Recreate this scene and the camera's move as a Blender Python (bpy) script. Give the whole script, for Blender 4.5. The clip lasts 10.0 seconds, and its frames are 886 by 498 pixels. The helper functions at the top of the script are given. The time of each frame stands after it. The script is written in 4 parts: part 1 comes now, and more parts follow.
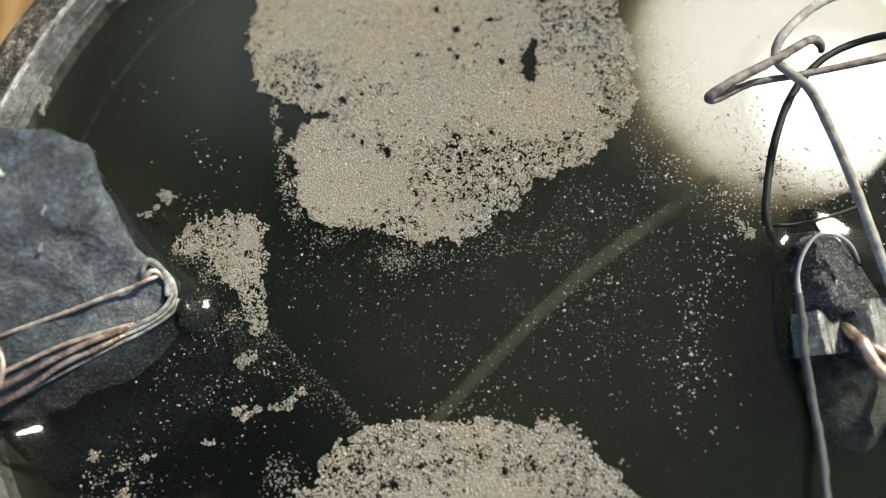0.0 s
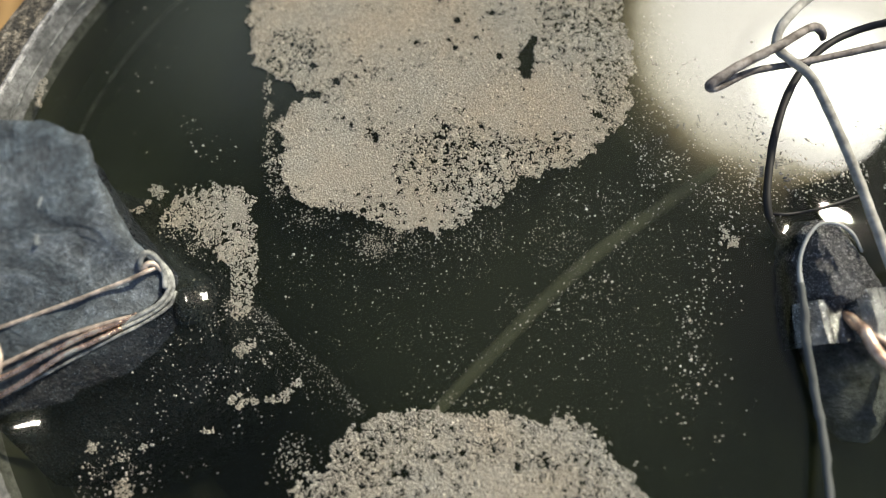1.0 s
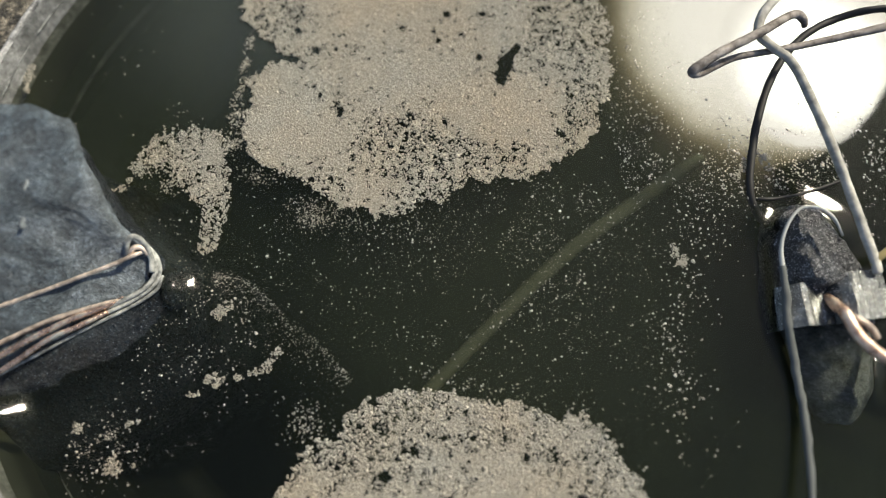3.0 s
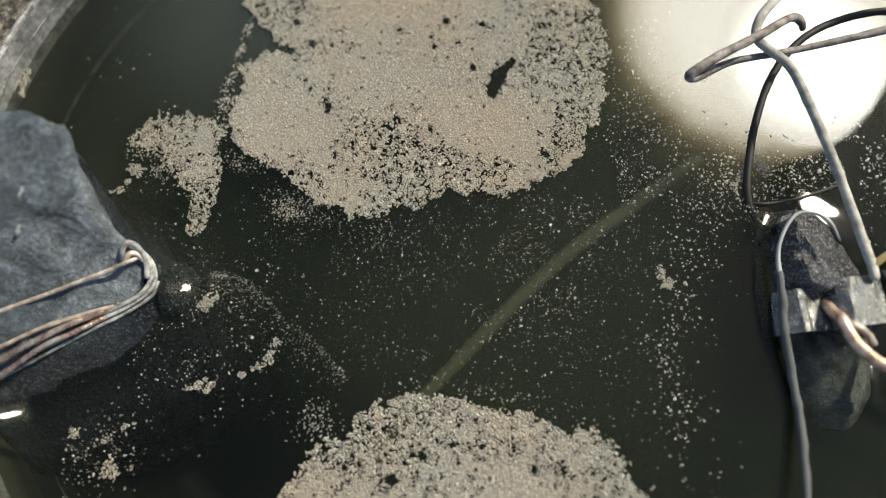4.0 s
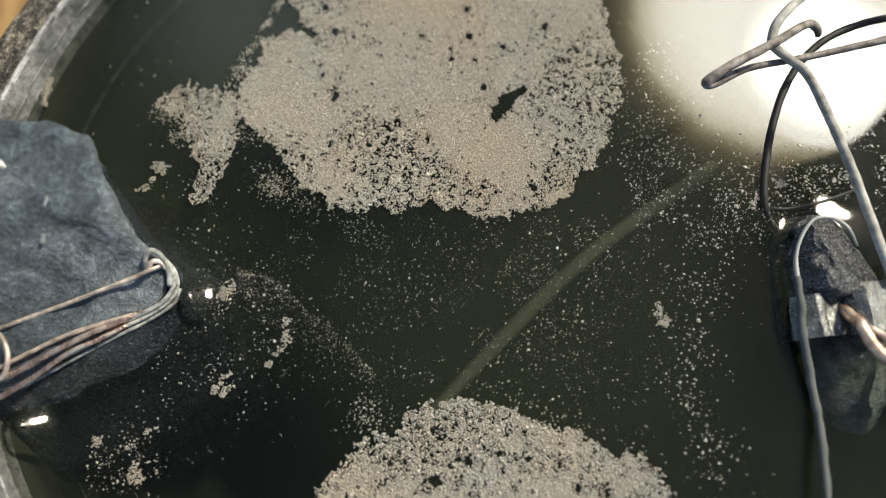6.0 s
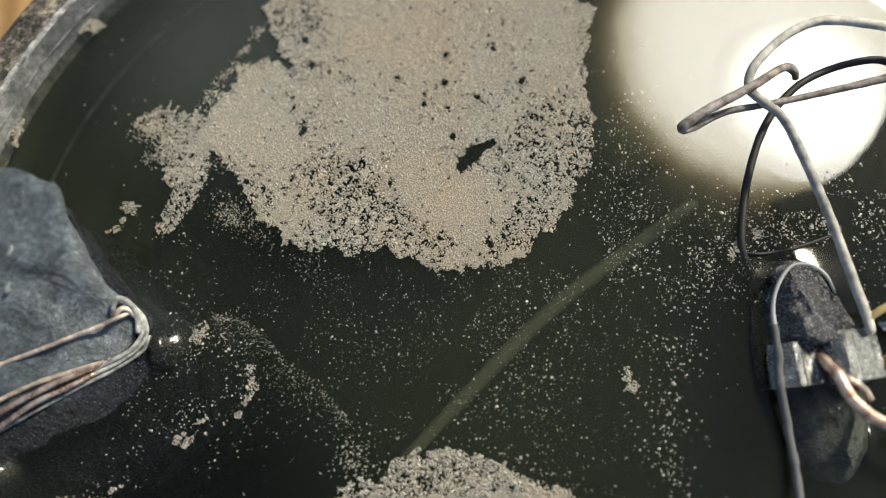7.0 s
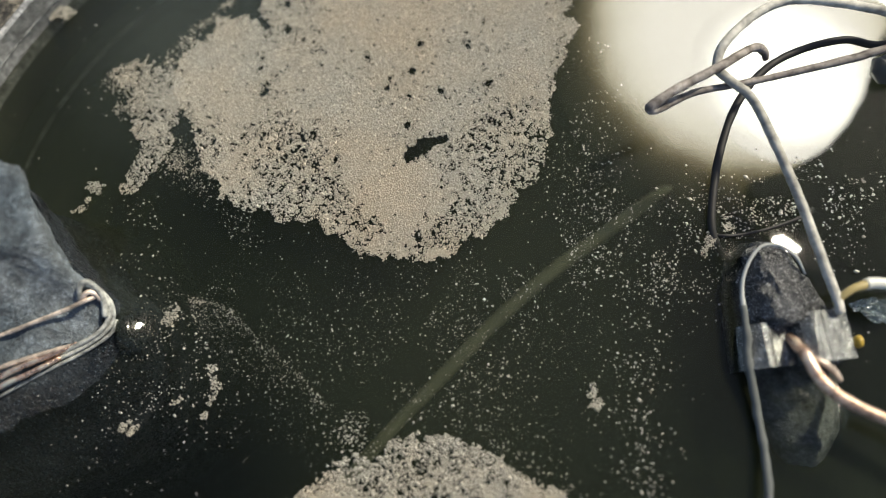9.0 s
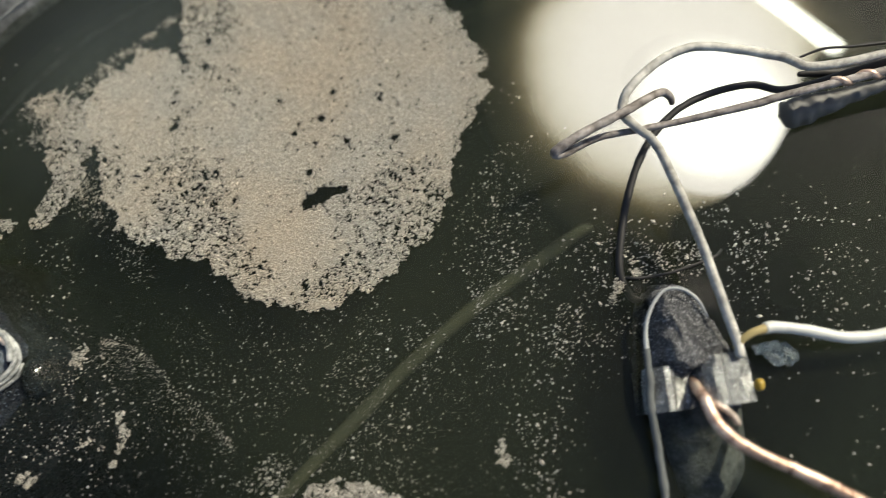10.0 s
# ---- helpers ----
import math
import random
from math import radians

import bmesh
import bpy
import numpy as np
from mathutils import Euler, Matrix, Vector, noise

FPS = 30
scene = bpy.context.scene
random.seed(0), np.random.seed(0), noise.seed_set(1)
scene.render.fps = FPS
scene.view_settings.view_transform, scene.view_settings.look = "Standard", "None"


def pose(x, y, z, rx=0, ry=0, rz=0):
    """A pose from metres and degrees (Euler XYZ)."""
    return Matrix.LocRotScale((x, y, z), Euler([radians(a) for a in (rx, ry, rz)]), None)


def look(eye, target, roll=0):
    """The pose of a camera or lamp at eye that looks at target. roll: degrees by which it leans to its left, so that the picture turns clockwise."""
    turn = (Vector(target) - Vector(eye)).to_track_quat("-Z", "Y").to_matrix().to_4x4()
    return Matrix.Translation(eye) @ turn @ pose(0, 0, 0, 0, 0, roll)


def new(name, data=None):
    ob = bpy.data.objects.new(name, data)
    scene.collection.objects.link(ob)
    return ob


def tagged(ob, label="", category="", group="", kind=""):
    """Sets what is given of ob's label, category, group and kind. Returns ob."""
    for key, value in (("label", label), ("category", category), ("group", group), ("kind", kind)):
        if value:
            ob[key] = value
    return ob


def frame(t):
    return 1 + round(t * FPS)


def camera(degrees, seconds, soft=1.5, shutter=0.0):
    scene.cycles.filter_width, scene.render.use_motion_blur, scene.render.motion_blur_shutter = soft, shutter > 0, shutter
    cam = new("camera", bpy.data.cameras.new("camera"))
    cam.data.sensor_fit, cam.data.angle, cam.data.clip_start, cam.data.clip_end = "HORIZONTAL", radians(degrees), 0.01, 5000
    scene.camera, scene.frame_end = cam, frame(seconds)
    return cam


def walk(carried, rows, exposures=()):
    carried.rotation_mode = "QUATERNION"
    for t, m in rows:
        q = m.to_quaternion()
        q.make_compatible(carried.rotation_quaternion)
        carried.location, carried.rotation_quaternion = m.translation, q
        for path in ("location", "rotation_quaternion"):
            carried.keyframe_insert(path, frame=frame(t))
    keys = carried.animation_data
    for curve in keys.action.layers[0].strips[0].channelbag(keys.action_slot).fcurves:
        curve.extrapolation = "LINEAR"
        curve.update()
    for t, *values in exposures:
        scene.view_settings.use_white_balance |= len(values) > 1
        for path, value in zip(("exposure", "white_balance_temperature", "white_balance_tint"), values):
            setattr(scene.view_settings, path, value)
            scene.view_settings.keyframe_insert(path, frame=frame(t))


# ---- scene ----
CM = 0.01

# Lens about 65 degrees across; the phone hangs some 7.5 cm over the water.
cam = camera(65, 10.0, soft=0.85, shutter=0.2)
cam.data.dof.use_dof = True
cam.data.dof.focus_distance = 0.0765
cam.data.dof.aperture_fstop = 7.5

# seconds, x, y, z in centimetres, turn in degrees
PATH = [
    (0, 0.0003, 0.0003, 7.5001, 13.919, 1.827, 0),
    (0.5, 0.154, -0.0793, 7.4426, 13.788, 1.914, -0.122),
    (1, 0.0227, -0.0477, 7.4382, 13.631, 1.994, -0.227),
    (1.5, -0.0564, -0.366, 7.3675, 13.587, 1.803, -0.273),
    (2, -0.2552, -0.3416, 7.4178, 13.73, 1.724, -0.293),
    (2.5, -0.0465, -0.3207, 7.4322, 13.969, 1.541, -0.347),
    (4, 0.1851, -0.122, 7.4504, 13.295, 1.744, -0.378),
    (4.5, 0.197, -0.1392, 7.3703, 13.148, 2.039, -0.381),
    (5, 0.0301, -0.1568, 7.3839, 13.098, 2.2, -0.444),
    (6.5, 0.0099, 0.0675, 7.5615, 13.821, 1.943, -0.594),
    (7, 0.2849, 0.3416, 7.5207, 14.027, 1.914, -0.597),
    (7.5, 0.4187, 0.222, 7.3308, 13.868, 2.239, -0.596),
    (8, 0.5509, 0.2001, 7.3491, 13.732, 2.486, -0.517),
    (8.5, 0.8132, 0.1992, 7.3948, 13.818, 2.482, -0.719),
    (9, 0.6873, 0.1487, 7.4214, 14.161, 2.401, -0.729),
    (9.5, 0.6842, 0.1437, 7.4324, 14.561, 2.18, -0.779),
    (10, 1.5775, 0.4251, 7.5079, 15.318, 1.654, -0.956),
]
walk(cam, [(t, pose(x * CM, y * CM, z * CM, rx, ry, rz)) for t, x, y, z, rx, ry, rz in PATH])

# ---- world and light ----
world = bpy.data.worlds.new("world")
scene.world = world
world.use_nodes = True
wn, wl = world.node_tree.nodes, world.node_tree.links
sky = wn.new("ShaderNodeTexSky")
sky.sky_type = "NISHITA"
sky.sun_disc = False
sky.sun_elevation = radians(42)
sky.sun_rotation = radians(50)
sky.air_density = 0.9
sky.dust_density = 1.7
sky.ozone_density = 0.8
wn["Background"].inputs["Strength"].default_value = 0.078
wl.new(sky.outputs[0], wn["Background"].inputs[0])

sun_data = bpy.data.lights.new("sun", "SUN")
sun_data.energy = 3.4
sun_data.angle = radians(4.5)
sun_data.color = (1.0, 0.92, 0.72)
sun = new("sun", sun_data)
sun.matrix_world = look((0.62, 0.5, 0.72), (0, 0, 0))
scene.view_settings.exposure = 0.66


# ---- materials ----
def material(name):
    m = bpy.data.materials.new(name)
    m.use_nodes = True
    return m, m.node_tree.nodes, m.node_tree.links, m.node_tree.nodes["Principled BSDF"]


def coords(n, l, scale=1.0):
    tc = n.new("ShaderNodeTexCoord")
    mp = n.new("ShaderNodeMapping")
    mp.inputs["Scale"].default_value = (scale, scale, scale)
    l.new(tc.outputs["Object"], mp.inputs[0])
    return mp.outputs[0]


def noise_tex(n, l, vec, scale, detail=6.0, rough=0.6, distort=0.0):
    t = n.new("ShaderNodeTexNoise")
    t.inputs["Scale"].default_value = scale
    t.inputs["Detail"].default_value = detail
    t.inputs["Roughness"].default_value = rough
    t.inputs["Distortion"].default_value = distort
    l.new(vec, t.inputs["Vector"])
    return t.outputs["Fac"]


def ramp(n, l, fac, stops):
    r = n.new("ShaderNodeValToRGB")
    e = r.color_ramp.elements
    while len(e) < len(stops):
        e.new(0.5)
    for k, (p, col) in enumerate(stops):
        e[k].position = p
        e[k].color = (*col, 1.0)
    l.new(fac, r.inputs[0])
    return r.outputs[0]


def mix(n, l, fac, a, b, mode="MIX"):
    x = n.new("ShaderNodeMix")
    x.data_type = "RGBA"
    x.blend_type = mode
    for sock, v in ((x.inputs[0], fac), (x.inputs[6], a), (x.inputs[7], b)):
        if isinstance(v, (int, float)):
            sock.default_value = v
        elif isinstance(v, tuple):
            sock.default_value = (*v, 1.0)
        else:
            l.new(v, sock)
    return x.outputs[2]


def bump(n, l, p, height, strength, distance):
    b = n.new("ShaderNodeBump")
    b.inputs["Strength"].default_value = strength
    b.inputs["Distance"].default_value = distance
    l.new(height, b.inputs["Height"])
    l.new(b.outputs[0], p.inputs["Normal"])


def rock_material(name, dark, mid, pale, rough, spec=0.5, glitter=0.0, vein=0.5, relief=0.9, sparkle=0.0):
    m, n, l, p = material(name)
    v = coords(n, l)
    big = noise_tex(n, l, v, 95, 6, 0.65, 0.6)
    mid_n = noise_tex(n, l, v, 420, 8, 0.7, 0.3)
    fine = noise_tex(n, l, v, 2100, 6, 0.75)
    col = ramp(n, l, big, ((0.34, dark), (0.5, mid), (0.64, pale)))
    blot = ramp(n, l, mid_n, ((0.34, (1 - vein, 1 - vein, 1 - vein)), (0.52, (1, 1, 1)), (0.68, (1 + 1.4 * vein, 1 + 1.4 * vein, 1 + 1.42 * vein))))
    spots = ramp(n, l, fine, ((0.36, (0.55, 0.55, 0.55) if glitter > 0.5 else (0.75, 0.75, 0.75)), (0.55, (1, 1, 1)), (0.68, (1.25 + 3 * glitter, 1.25 + 3 * glitter, 1.25 + 3 * glitter))))
    stone = mix(n, l, 1.0, mix(n, l, 1.0, col, blot, "MULTIPLY"), spots, "MULTIPLY")
    if sparkle:
        cells = n.new("ShaderNodeTexVoronoi")
        cells.inputs["Scale"].default_value = 9500
        l.new(v, cells.inputs["Vector"])
        one = n.new("ShaderNodeSeparateColor")
        l.new(cells.outputs["Color"], one.inputs[0])
        stone = mix(n, l, ramp(n, l, one.outputs[0], ((1 - 0.12 * sparkle, (0, 0, 0)), (1 - 0.06 * sparkle, (1, 1, 1)))), stone, tuple(min(0.75, 3.0 * c + 0.05) for c in pale))
    l.new(stone, p.inputs["Base Color"])
    r = n.new("ShaderNodeMapRange")
    r.inputs[1].default_value, r.inputs[2].default_value = 0.35, 0.65
    r.inputs[3].default_value, r.inputs[4].default_value = rough + 0.2, max(0.12, rough - 0.22)
    l.new(fine, r.inputs[0])
    l.new(r.outputs[0], p.inputs["Roughness"])
    p.inputs["Specular IOR Level"].default_value = spec
    both = n.new("ShaderNodeMath")
    both.operation = "MULTIPLY_ADD"
    both.inputs[1].default_value = 2.5
    l.new(mid_n, both.inputs[0])
    l.new(fine, both.inputs[2])
    bump(n, l, p, both.outputs[0], relief, 0.0005)
    return m


def metal_material(name, col, pale, rough, metallic=1.0, scale=600):
    m, n, l, p = material(name)
    v = coords(n, l)
    f = noise_tex(n, l, v, scale, 6, 0.65)
    g = noise_tex(n, l, v, scale * 0.15, 4, 0.6)
    c = ramp(n, l, f, ((0.36, tuple(0.6 * q for q in col)), (0.5, tuple(0.5 * (a + b) for a, b in zip(col, pale))), (0.64, tuple(min(1.0, 1.25 * q) for q in pale))))
    l.new(mix(n, l, 1.0, c, ramp(n, l, g, ((0.3, (0.55, 0.55, 0.55)), (0.65, (1.1, 1.1, 1.1)))), "MULTIPLY"), p.inputs["Base Color"])
    r = n.new("ShaderNodeMapRange")
    r.inputs[3].default_value, r.inputs[4].default_value = rough - 0.12, rough + 0.2
    l.new(f, r.inputs[0])
    l.new(r.outputs[0], p.inputs["Roughness"])
    p.inputs["Metallic"].default_value = metallic
    bump(n, l, p, f, 0.6, 0.0004)
    return m


def grain_material(name, low, high, rough=0.42):
    m, n, l, p = material(name)
    geo = n.new("ShaderNodeNewGeometry")
    v = coords(n, l)
    big = noise_tex(n, l, v, 60, 4, 0.6)
    fine = noise_tex(n, l, v, 3800, 3, 0.6)
    col = ramp(n, l, geo.outputs["Random Per Island"], ((0.0, low), (0.6, high), (0.95, tuple(1.08 * c for c in high)), (0.985, tuple(min(0.88, 1.6 * c) for c in high))))
    tint = ramp(n, l, big, ((0.36, (0.95, 0.95, 0.94)), (0.5, (0.98, 0.94, 0.89)), (0.64, (1.02, 0.93, 0.83))))
    grain = ramp(n, l, fine, ((0.35, (0.8, 0.8, 0.8)), (0.65, (1.12, 1.12, 1.12))))
    l.new(mix(n, l, 1.0, mix(n, l, 1.0, col, tint, "MULTIPLY"), grain, "MULTIPLY"), p.inputs["Base Color"])
    wet = n.new("ShaderNodeMapRange")
    wet.inputs[1].default_value, wet.inputs[2].default_value = 0.9, 0.93
    wet.inputs[3].default_value, wet.inputs[4].default_value = rough, 0.16
    l.new(geo.outputs["Random Per Island"], wet.inputs[0])
    l.new(wet.outputs[0], p.inputs["Roughness"])
    p.inputs["Specular IOR Level"].default_value = 0.6
    return m


def plain_material(name, col, rough, metallic=0.0, transmission=0.0):
    m, n, l, p = material(name)
    v = coords(n, l)
    f = noise_tex(n, l, v, 500, 5, 0.6)
    l.new(mix(n, l, f, tuple(0.7 * c for c in col), tuple(min(1.0, 1.25 * c) for c in col)), p.inputs["Base Color"])
    p.inputs["Roughness"].default_value = rough
    p.inputs["Metallic"].default_value = metallic
    p.inputs["Transmission Weight"].default_value = transmission
    return m


def water_material():
    """Murky water: a clear tinted body, clouded silt with a reflection and shade painted in, and a mirror-like top."""
    m, n, l, p = material("murky_water")
    n.remove(p)
    out = n["Material Output"]
    v = coords(n, l)
    cloud = noise_tex(n, l, v, 30, 5, 0.6, 0.7)
    broad = noise_tex(n, l, v, 9, 2, 0.5)

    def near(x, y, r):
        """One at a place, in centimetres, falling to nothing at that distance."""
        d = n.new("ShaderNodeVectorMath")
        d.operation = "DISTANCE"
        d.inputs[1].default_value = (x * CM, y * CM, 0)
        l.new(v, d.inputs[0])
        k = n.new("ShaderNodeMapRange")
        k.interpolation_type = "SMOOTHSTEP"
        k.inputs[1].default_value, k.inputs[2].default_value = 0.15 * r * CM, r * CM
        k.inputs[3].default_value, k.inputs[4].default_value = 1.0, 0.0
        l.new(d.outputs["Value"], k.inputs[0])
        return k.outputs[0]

    clear = n.new("ShaderNodeBsdfTransparent")
    clear.inputs[0].default_value = (0.80, 0.815, 0.765, 1)
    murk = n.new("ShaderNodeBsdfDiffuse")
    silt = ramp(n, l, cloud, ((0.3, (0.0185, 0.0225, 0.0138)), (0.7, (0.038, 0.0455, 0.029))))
    # colour is paler towards the middle
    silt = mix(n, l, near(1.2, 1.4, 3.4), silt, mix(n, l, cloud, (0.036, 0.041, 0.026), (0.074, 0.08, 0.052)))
    # pale sky reflection at the upper left, painted into the silt colour
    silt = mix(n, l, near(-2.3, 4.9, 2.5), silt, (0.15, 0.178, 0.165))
    # shade over the lower left, painted as a darker silt colour
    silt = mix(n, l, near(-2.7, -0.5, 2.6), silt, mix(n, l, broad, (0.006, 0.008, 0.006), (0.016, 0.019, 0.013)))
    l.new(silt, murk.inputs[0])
    body = n.new("ShaderNodeMixShader")
    body.inputs[0].default_value = 0.2
    gloss = n.new("ShaderNodeBsdfGlossy")
    gloss.inputs["Roughness"].default_value = 0.03
    fres = n.new("ShaderNodeFresnel")
    fres.inputs[0].default_value = 1.33
    top = n.new("ShaderNodeMixShader")
    l.new(clear.outputs[0], body.inputs[1])
    l.new(murk.outputs[0], body.inputs[2])
    l.new(fres.outputs[0], top.inputs[0])
    l.new(body.outputs[0], top.inputs[1])
    l.new(gloss.outputs[0], top.inputs[2])
    l.new(top.outputs[0], out.inputs[0])
    return m


def haze_material():
    """Thin silt hanging in the water: mostly clear, a little of it dull green-brown."""
    m, n, l, p = material("silt_haze")
    n.remove(p)
    v = coords(n, l)
    cloud = noise_tex(n, l, v, 55, 4, 0.6, 0.8)
    clear = n.new("ShaderNodeBsdfTransparent")
    clear.inputs[0].default_value = (0.9, 0.91, 0.885, 1)
    murk = n.new("ShaderNodeBsdfDiffuse")
    col = ramp(n, l, cloud, ((0.3, (0.085, 0.104, 0.062)), (0.7, (0.15, 0.184, 0.112))))
    # colour darkened: painted shade at the lower left, a darker spot by the coal
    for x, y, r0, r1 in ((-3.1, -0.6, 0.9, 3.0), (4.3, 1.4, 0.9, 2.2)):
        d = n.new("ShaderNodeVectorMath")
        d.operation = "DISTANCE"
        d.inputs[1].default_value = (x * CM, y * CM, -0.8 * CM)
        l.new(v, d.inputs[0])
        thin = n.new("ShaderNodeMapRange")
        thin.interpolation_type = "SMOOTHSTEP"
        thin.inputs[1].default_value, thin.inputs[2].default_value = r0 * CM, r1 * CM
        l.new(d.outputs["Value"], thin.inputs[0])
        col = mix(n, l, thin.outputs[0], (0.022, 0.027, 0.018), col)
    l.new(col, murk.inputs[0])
    body = n.new("ShaderNodeMixShader")
    body.inputs[0].default_value = 0.12
    l.new(clear.outputs[0], body.inputs[1])
    l.new(murk.outputs[0], body.inputs[2])
    l.new(body.outputs[0], n["Material Output"].inputs[0])
    return m


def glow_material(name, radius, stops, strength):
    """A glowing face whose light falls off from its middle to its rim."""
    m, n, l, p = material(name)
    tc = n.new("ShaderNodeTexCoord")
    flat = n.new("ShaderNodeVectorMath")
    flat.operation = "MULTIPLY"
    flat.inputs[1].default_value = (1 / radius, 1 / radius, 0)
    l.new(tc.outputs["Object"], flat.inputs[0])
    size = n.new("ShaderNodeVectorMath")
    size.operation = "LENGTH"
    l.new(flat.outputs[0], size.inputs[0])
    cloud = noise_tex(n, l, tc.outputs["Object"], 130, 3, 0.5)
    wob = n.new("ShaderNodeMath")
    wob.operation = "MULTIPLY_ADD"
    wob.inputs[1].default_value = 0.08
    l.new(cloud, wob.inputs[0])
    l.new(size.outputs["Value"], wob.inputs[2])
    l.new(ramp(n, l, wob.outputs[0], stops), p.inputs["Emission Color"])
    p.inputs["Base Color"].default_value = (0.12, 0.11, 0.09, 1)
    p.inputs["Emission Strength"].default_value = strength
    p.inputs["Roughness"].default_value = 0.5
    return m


SLATE = rock_material("slate", (0.035, 0.047, 0.058), (0.09, 0.113, 0.133), (0.2, 0.23, 0.255), 0.48, 0.5, 0.3, 0.55, 0.8)
COAL = rock_material("coal", (0.018, 0.0185, 0.019), (0.075, 0.076, 0.077), (0.17, 0.17, 0.168), 0.34, 0.8, 0.5, 0.45, 1.0, 1.2)
SUNKEN = rock_material("sunken_coal", (0.13, 0.15, 0.155), (0.26, 0.29, 0.3), (0.45, 0.48, 0.49), 0.45, 0.5, 0.2, 0.5)
WIRE_COPPER = metal_material("copper", (0.62, 0.38, 0.26), (0.88, 0.64, 0.49), 0.26, 0.55)
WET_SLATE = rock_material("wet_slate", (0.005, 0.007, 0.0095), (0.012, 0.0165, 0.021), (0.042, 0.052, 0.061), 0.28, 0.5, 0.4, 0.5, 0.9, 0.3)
COPPER = metal_material("copper", (0.7, 0.44, 0.31), (0.94, 0.72, 0.57), 0.24, 0.85)
OLD_COPPER = metal_material("old_copper", (0.42, 0.34, 0.275), (0.72, 0.6, 0.5), 0.36, 0.4)
PATINA = metal_material("patina", (0.23, 0.24, 0.232), (0.46, 0.465, 0.435), 0.55, 0.1, 900)
BRIGHT_TIN = metal_material("bright_tin", (0.24, 0.24, 0.235), (0.5, 0.5, 0.49), 0.4, 0.4, 900)
GREY_WIRE = metal_material("grey_wire", (0.39, 0.374, 0.328), (0.54, 0.52, 0.46), 0.66, 0.0, 500)
RUSTY_WIRE = metal_material("rusty_wire", (0.17, 0.14, 0.12), (0.34, 0.31, 0.285), 0.65, 0.1, 700)
HOUSING = plain_material("housing", (0.03, 0.03, 0.025), 0.8)
SLEEVE = plain_material("sleeve", (0.13, 0.13, 0.128), 0.55, 0.0, 0.4)
BLACK_WIRE = plain_material("black_wire", (0.012, 0.011, 0.010), 0.6)
STEEL = rock_material("steel", (0.08, 0.086, 0.083), (0.15, 0.157, 0.152), (0.27, 0.278, 0.27), 0.32, 0.8, 0.2, 0.35, 0.3, 0.5)
STEEL.node_tree.nodes["Principled BSDF"].inputs["Metallic"].default_value = 0.55
TIN = metal_material("tin", (0.10, 0.105, 0.10), (0.34, 0.35, 0.34), 0.45, 0.5, 700)
WHITE_PLASTIC = plain_material("white_plastic", (0.62, 0.62, 0.56), 0.4)
CLEAR_PLASTIC = plain_material("clear_plastic", (0.55, 0.62, 0.61), 0.12, 0.0, 0.85)
AMBER = plain_material("amber", (0.42, 0.33, 0.14), 0.35)
PALE_WIRE = plain_material("pale_wire", (0.42, 0.43, 0.41), 0.45)
PALE_CHIP = plain_material("pale_chip", (0.22, 0.24, 0.245), 0.6)
YELLOW = plain_material("yellow", (0.34, 0.23, 0.03), 0.4)
THREAD = plain_material("thread", (0.11, 0.118, 0.115), 0.85)
CORD = plain_material("cord", (0.34, 0.34, 0.26), 0.8)
GREY_FOAM = grain_material("grey_foam", (0.295, 0.286, 0.25), (0.44, 0.426, 0.375))
FOAM = grain_material("foam", (0.38, 0.363, 0.312), (0.5, 0.48, 0.413))
SPECK = grain_material("speck", (0.27, 0.262, 0.24), (0.58, 0.56, 0.52), 0.3)
WATER = water_material()
HAZE = haze_material()
# outer brown stops paint the lamp's halo in the murk onto the disc
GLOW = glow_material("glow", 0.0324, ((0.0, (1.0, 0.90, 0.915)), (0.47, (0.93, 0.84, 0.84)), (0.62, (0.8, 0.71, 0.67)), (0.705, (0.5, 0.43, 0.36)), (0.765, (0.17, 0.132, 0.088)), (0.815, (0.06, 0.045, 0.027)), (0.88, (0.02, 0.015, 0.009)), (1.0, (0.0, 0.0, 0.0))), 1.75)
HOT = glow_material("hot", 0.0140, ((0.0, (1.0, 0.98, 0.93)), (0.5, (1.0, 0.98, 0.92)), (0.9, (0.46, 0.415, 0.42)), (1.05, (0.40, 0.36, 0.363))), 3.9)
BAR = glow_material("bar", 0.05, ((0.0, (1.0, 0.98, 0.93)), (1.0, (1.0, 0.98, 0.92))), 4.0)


def grit_material():
    m, n, l, p = material("gritty_tin")
    v = coords(n, l)
    f = noise_tex(n, l, v, 700, 8, 0.75)
    h = noise_tex(n, l, v, 140, 4, 0.6)
    g = noise_tex(n, l, v, 2200, 4, 0.6)
    c = ramp(n, l, f, ((0.36, (0.012, 0.011, 0.009)), (0.47, (0.08, 0.074, 0.06)), (0.56, (0.28, 0.25, 0.2)), (0.64, (0.62, 0.57, 0.48))))
    l.new(mix(n, l, 1.0, c, ramp(n, l, h, ((0.35, (0.4, 0.4, 0.4)), (0.65, (1.2, 1.15, 1.05)))), "MULTIPLY"), p.inputs["Base Color"])
    p.inputs["Roughness"].default_value = 0.75
    bump(n, l, p, g, 0.9, 0.0008)
    return m


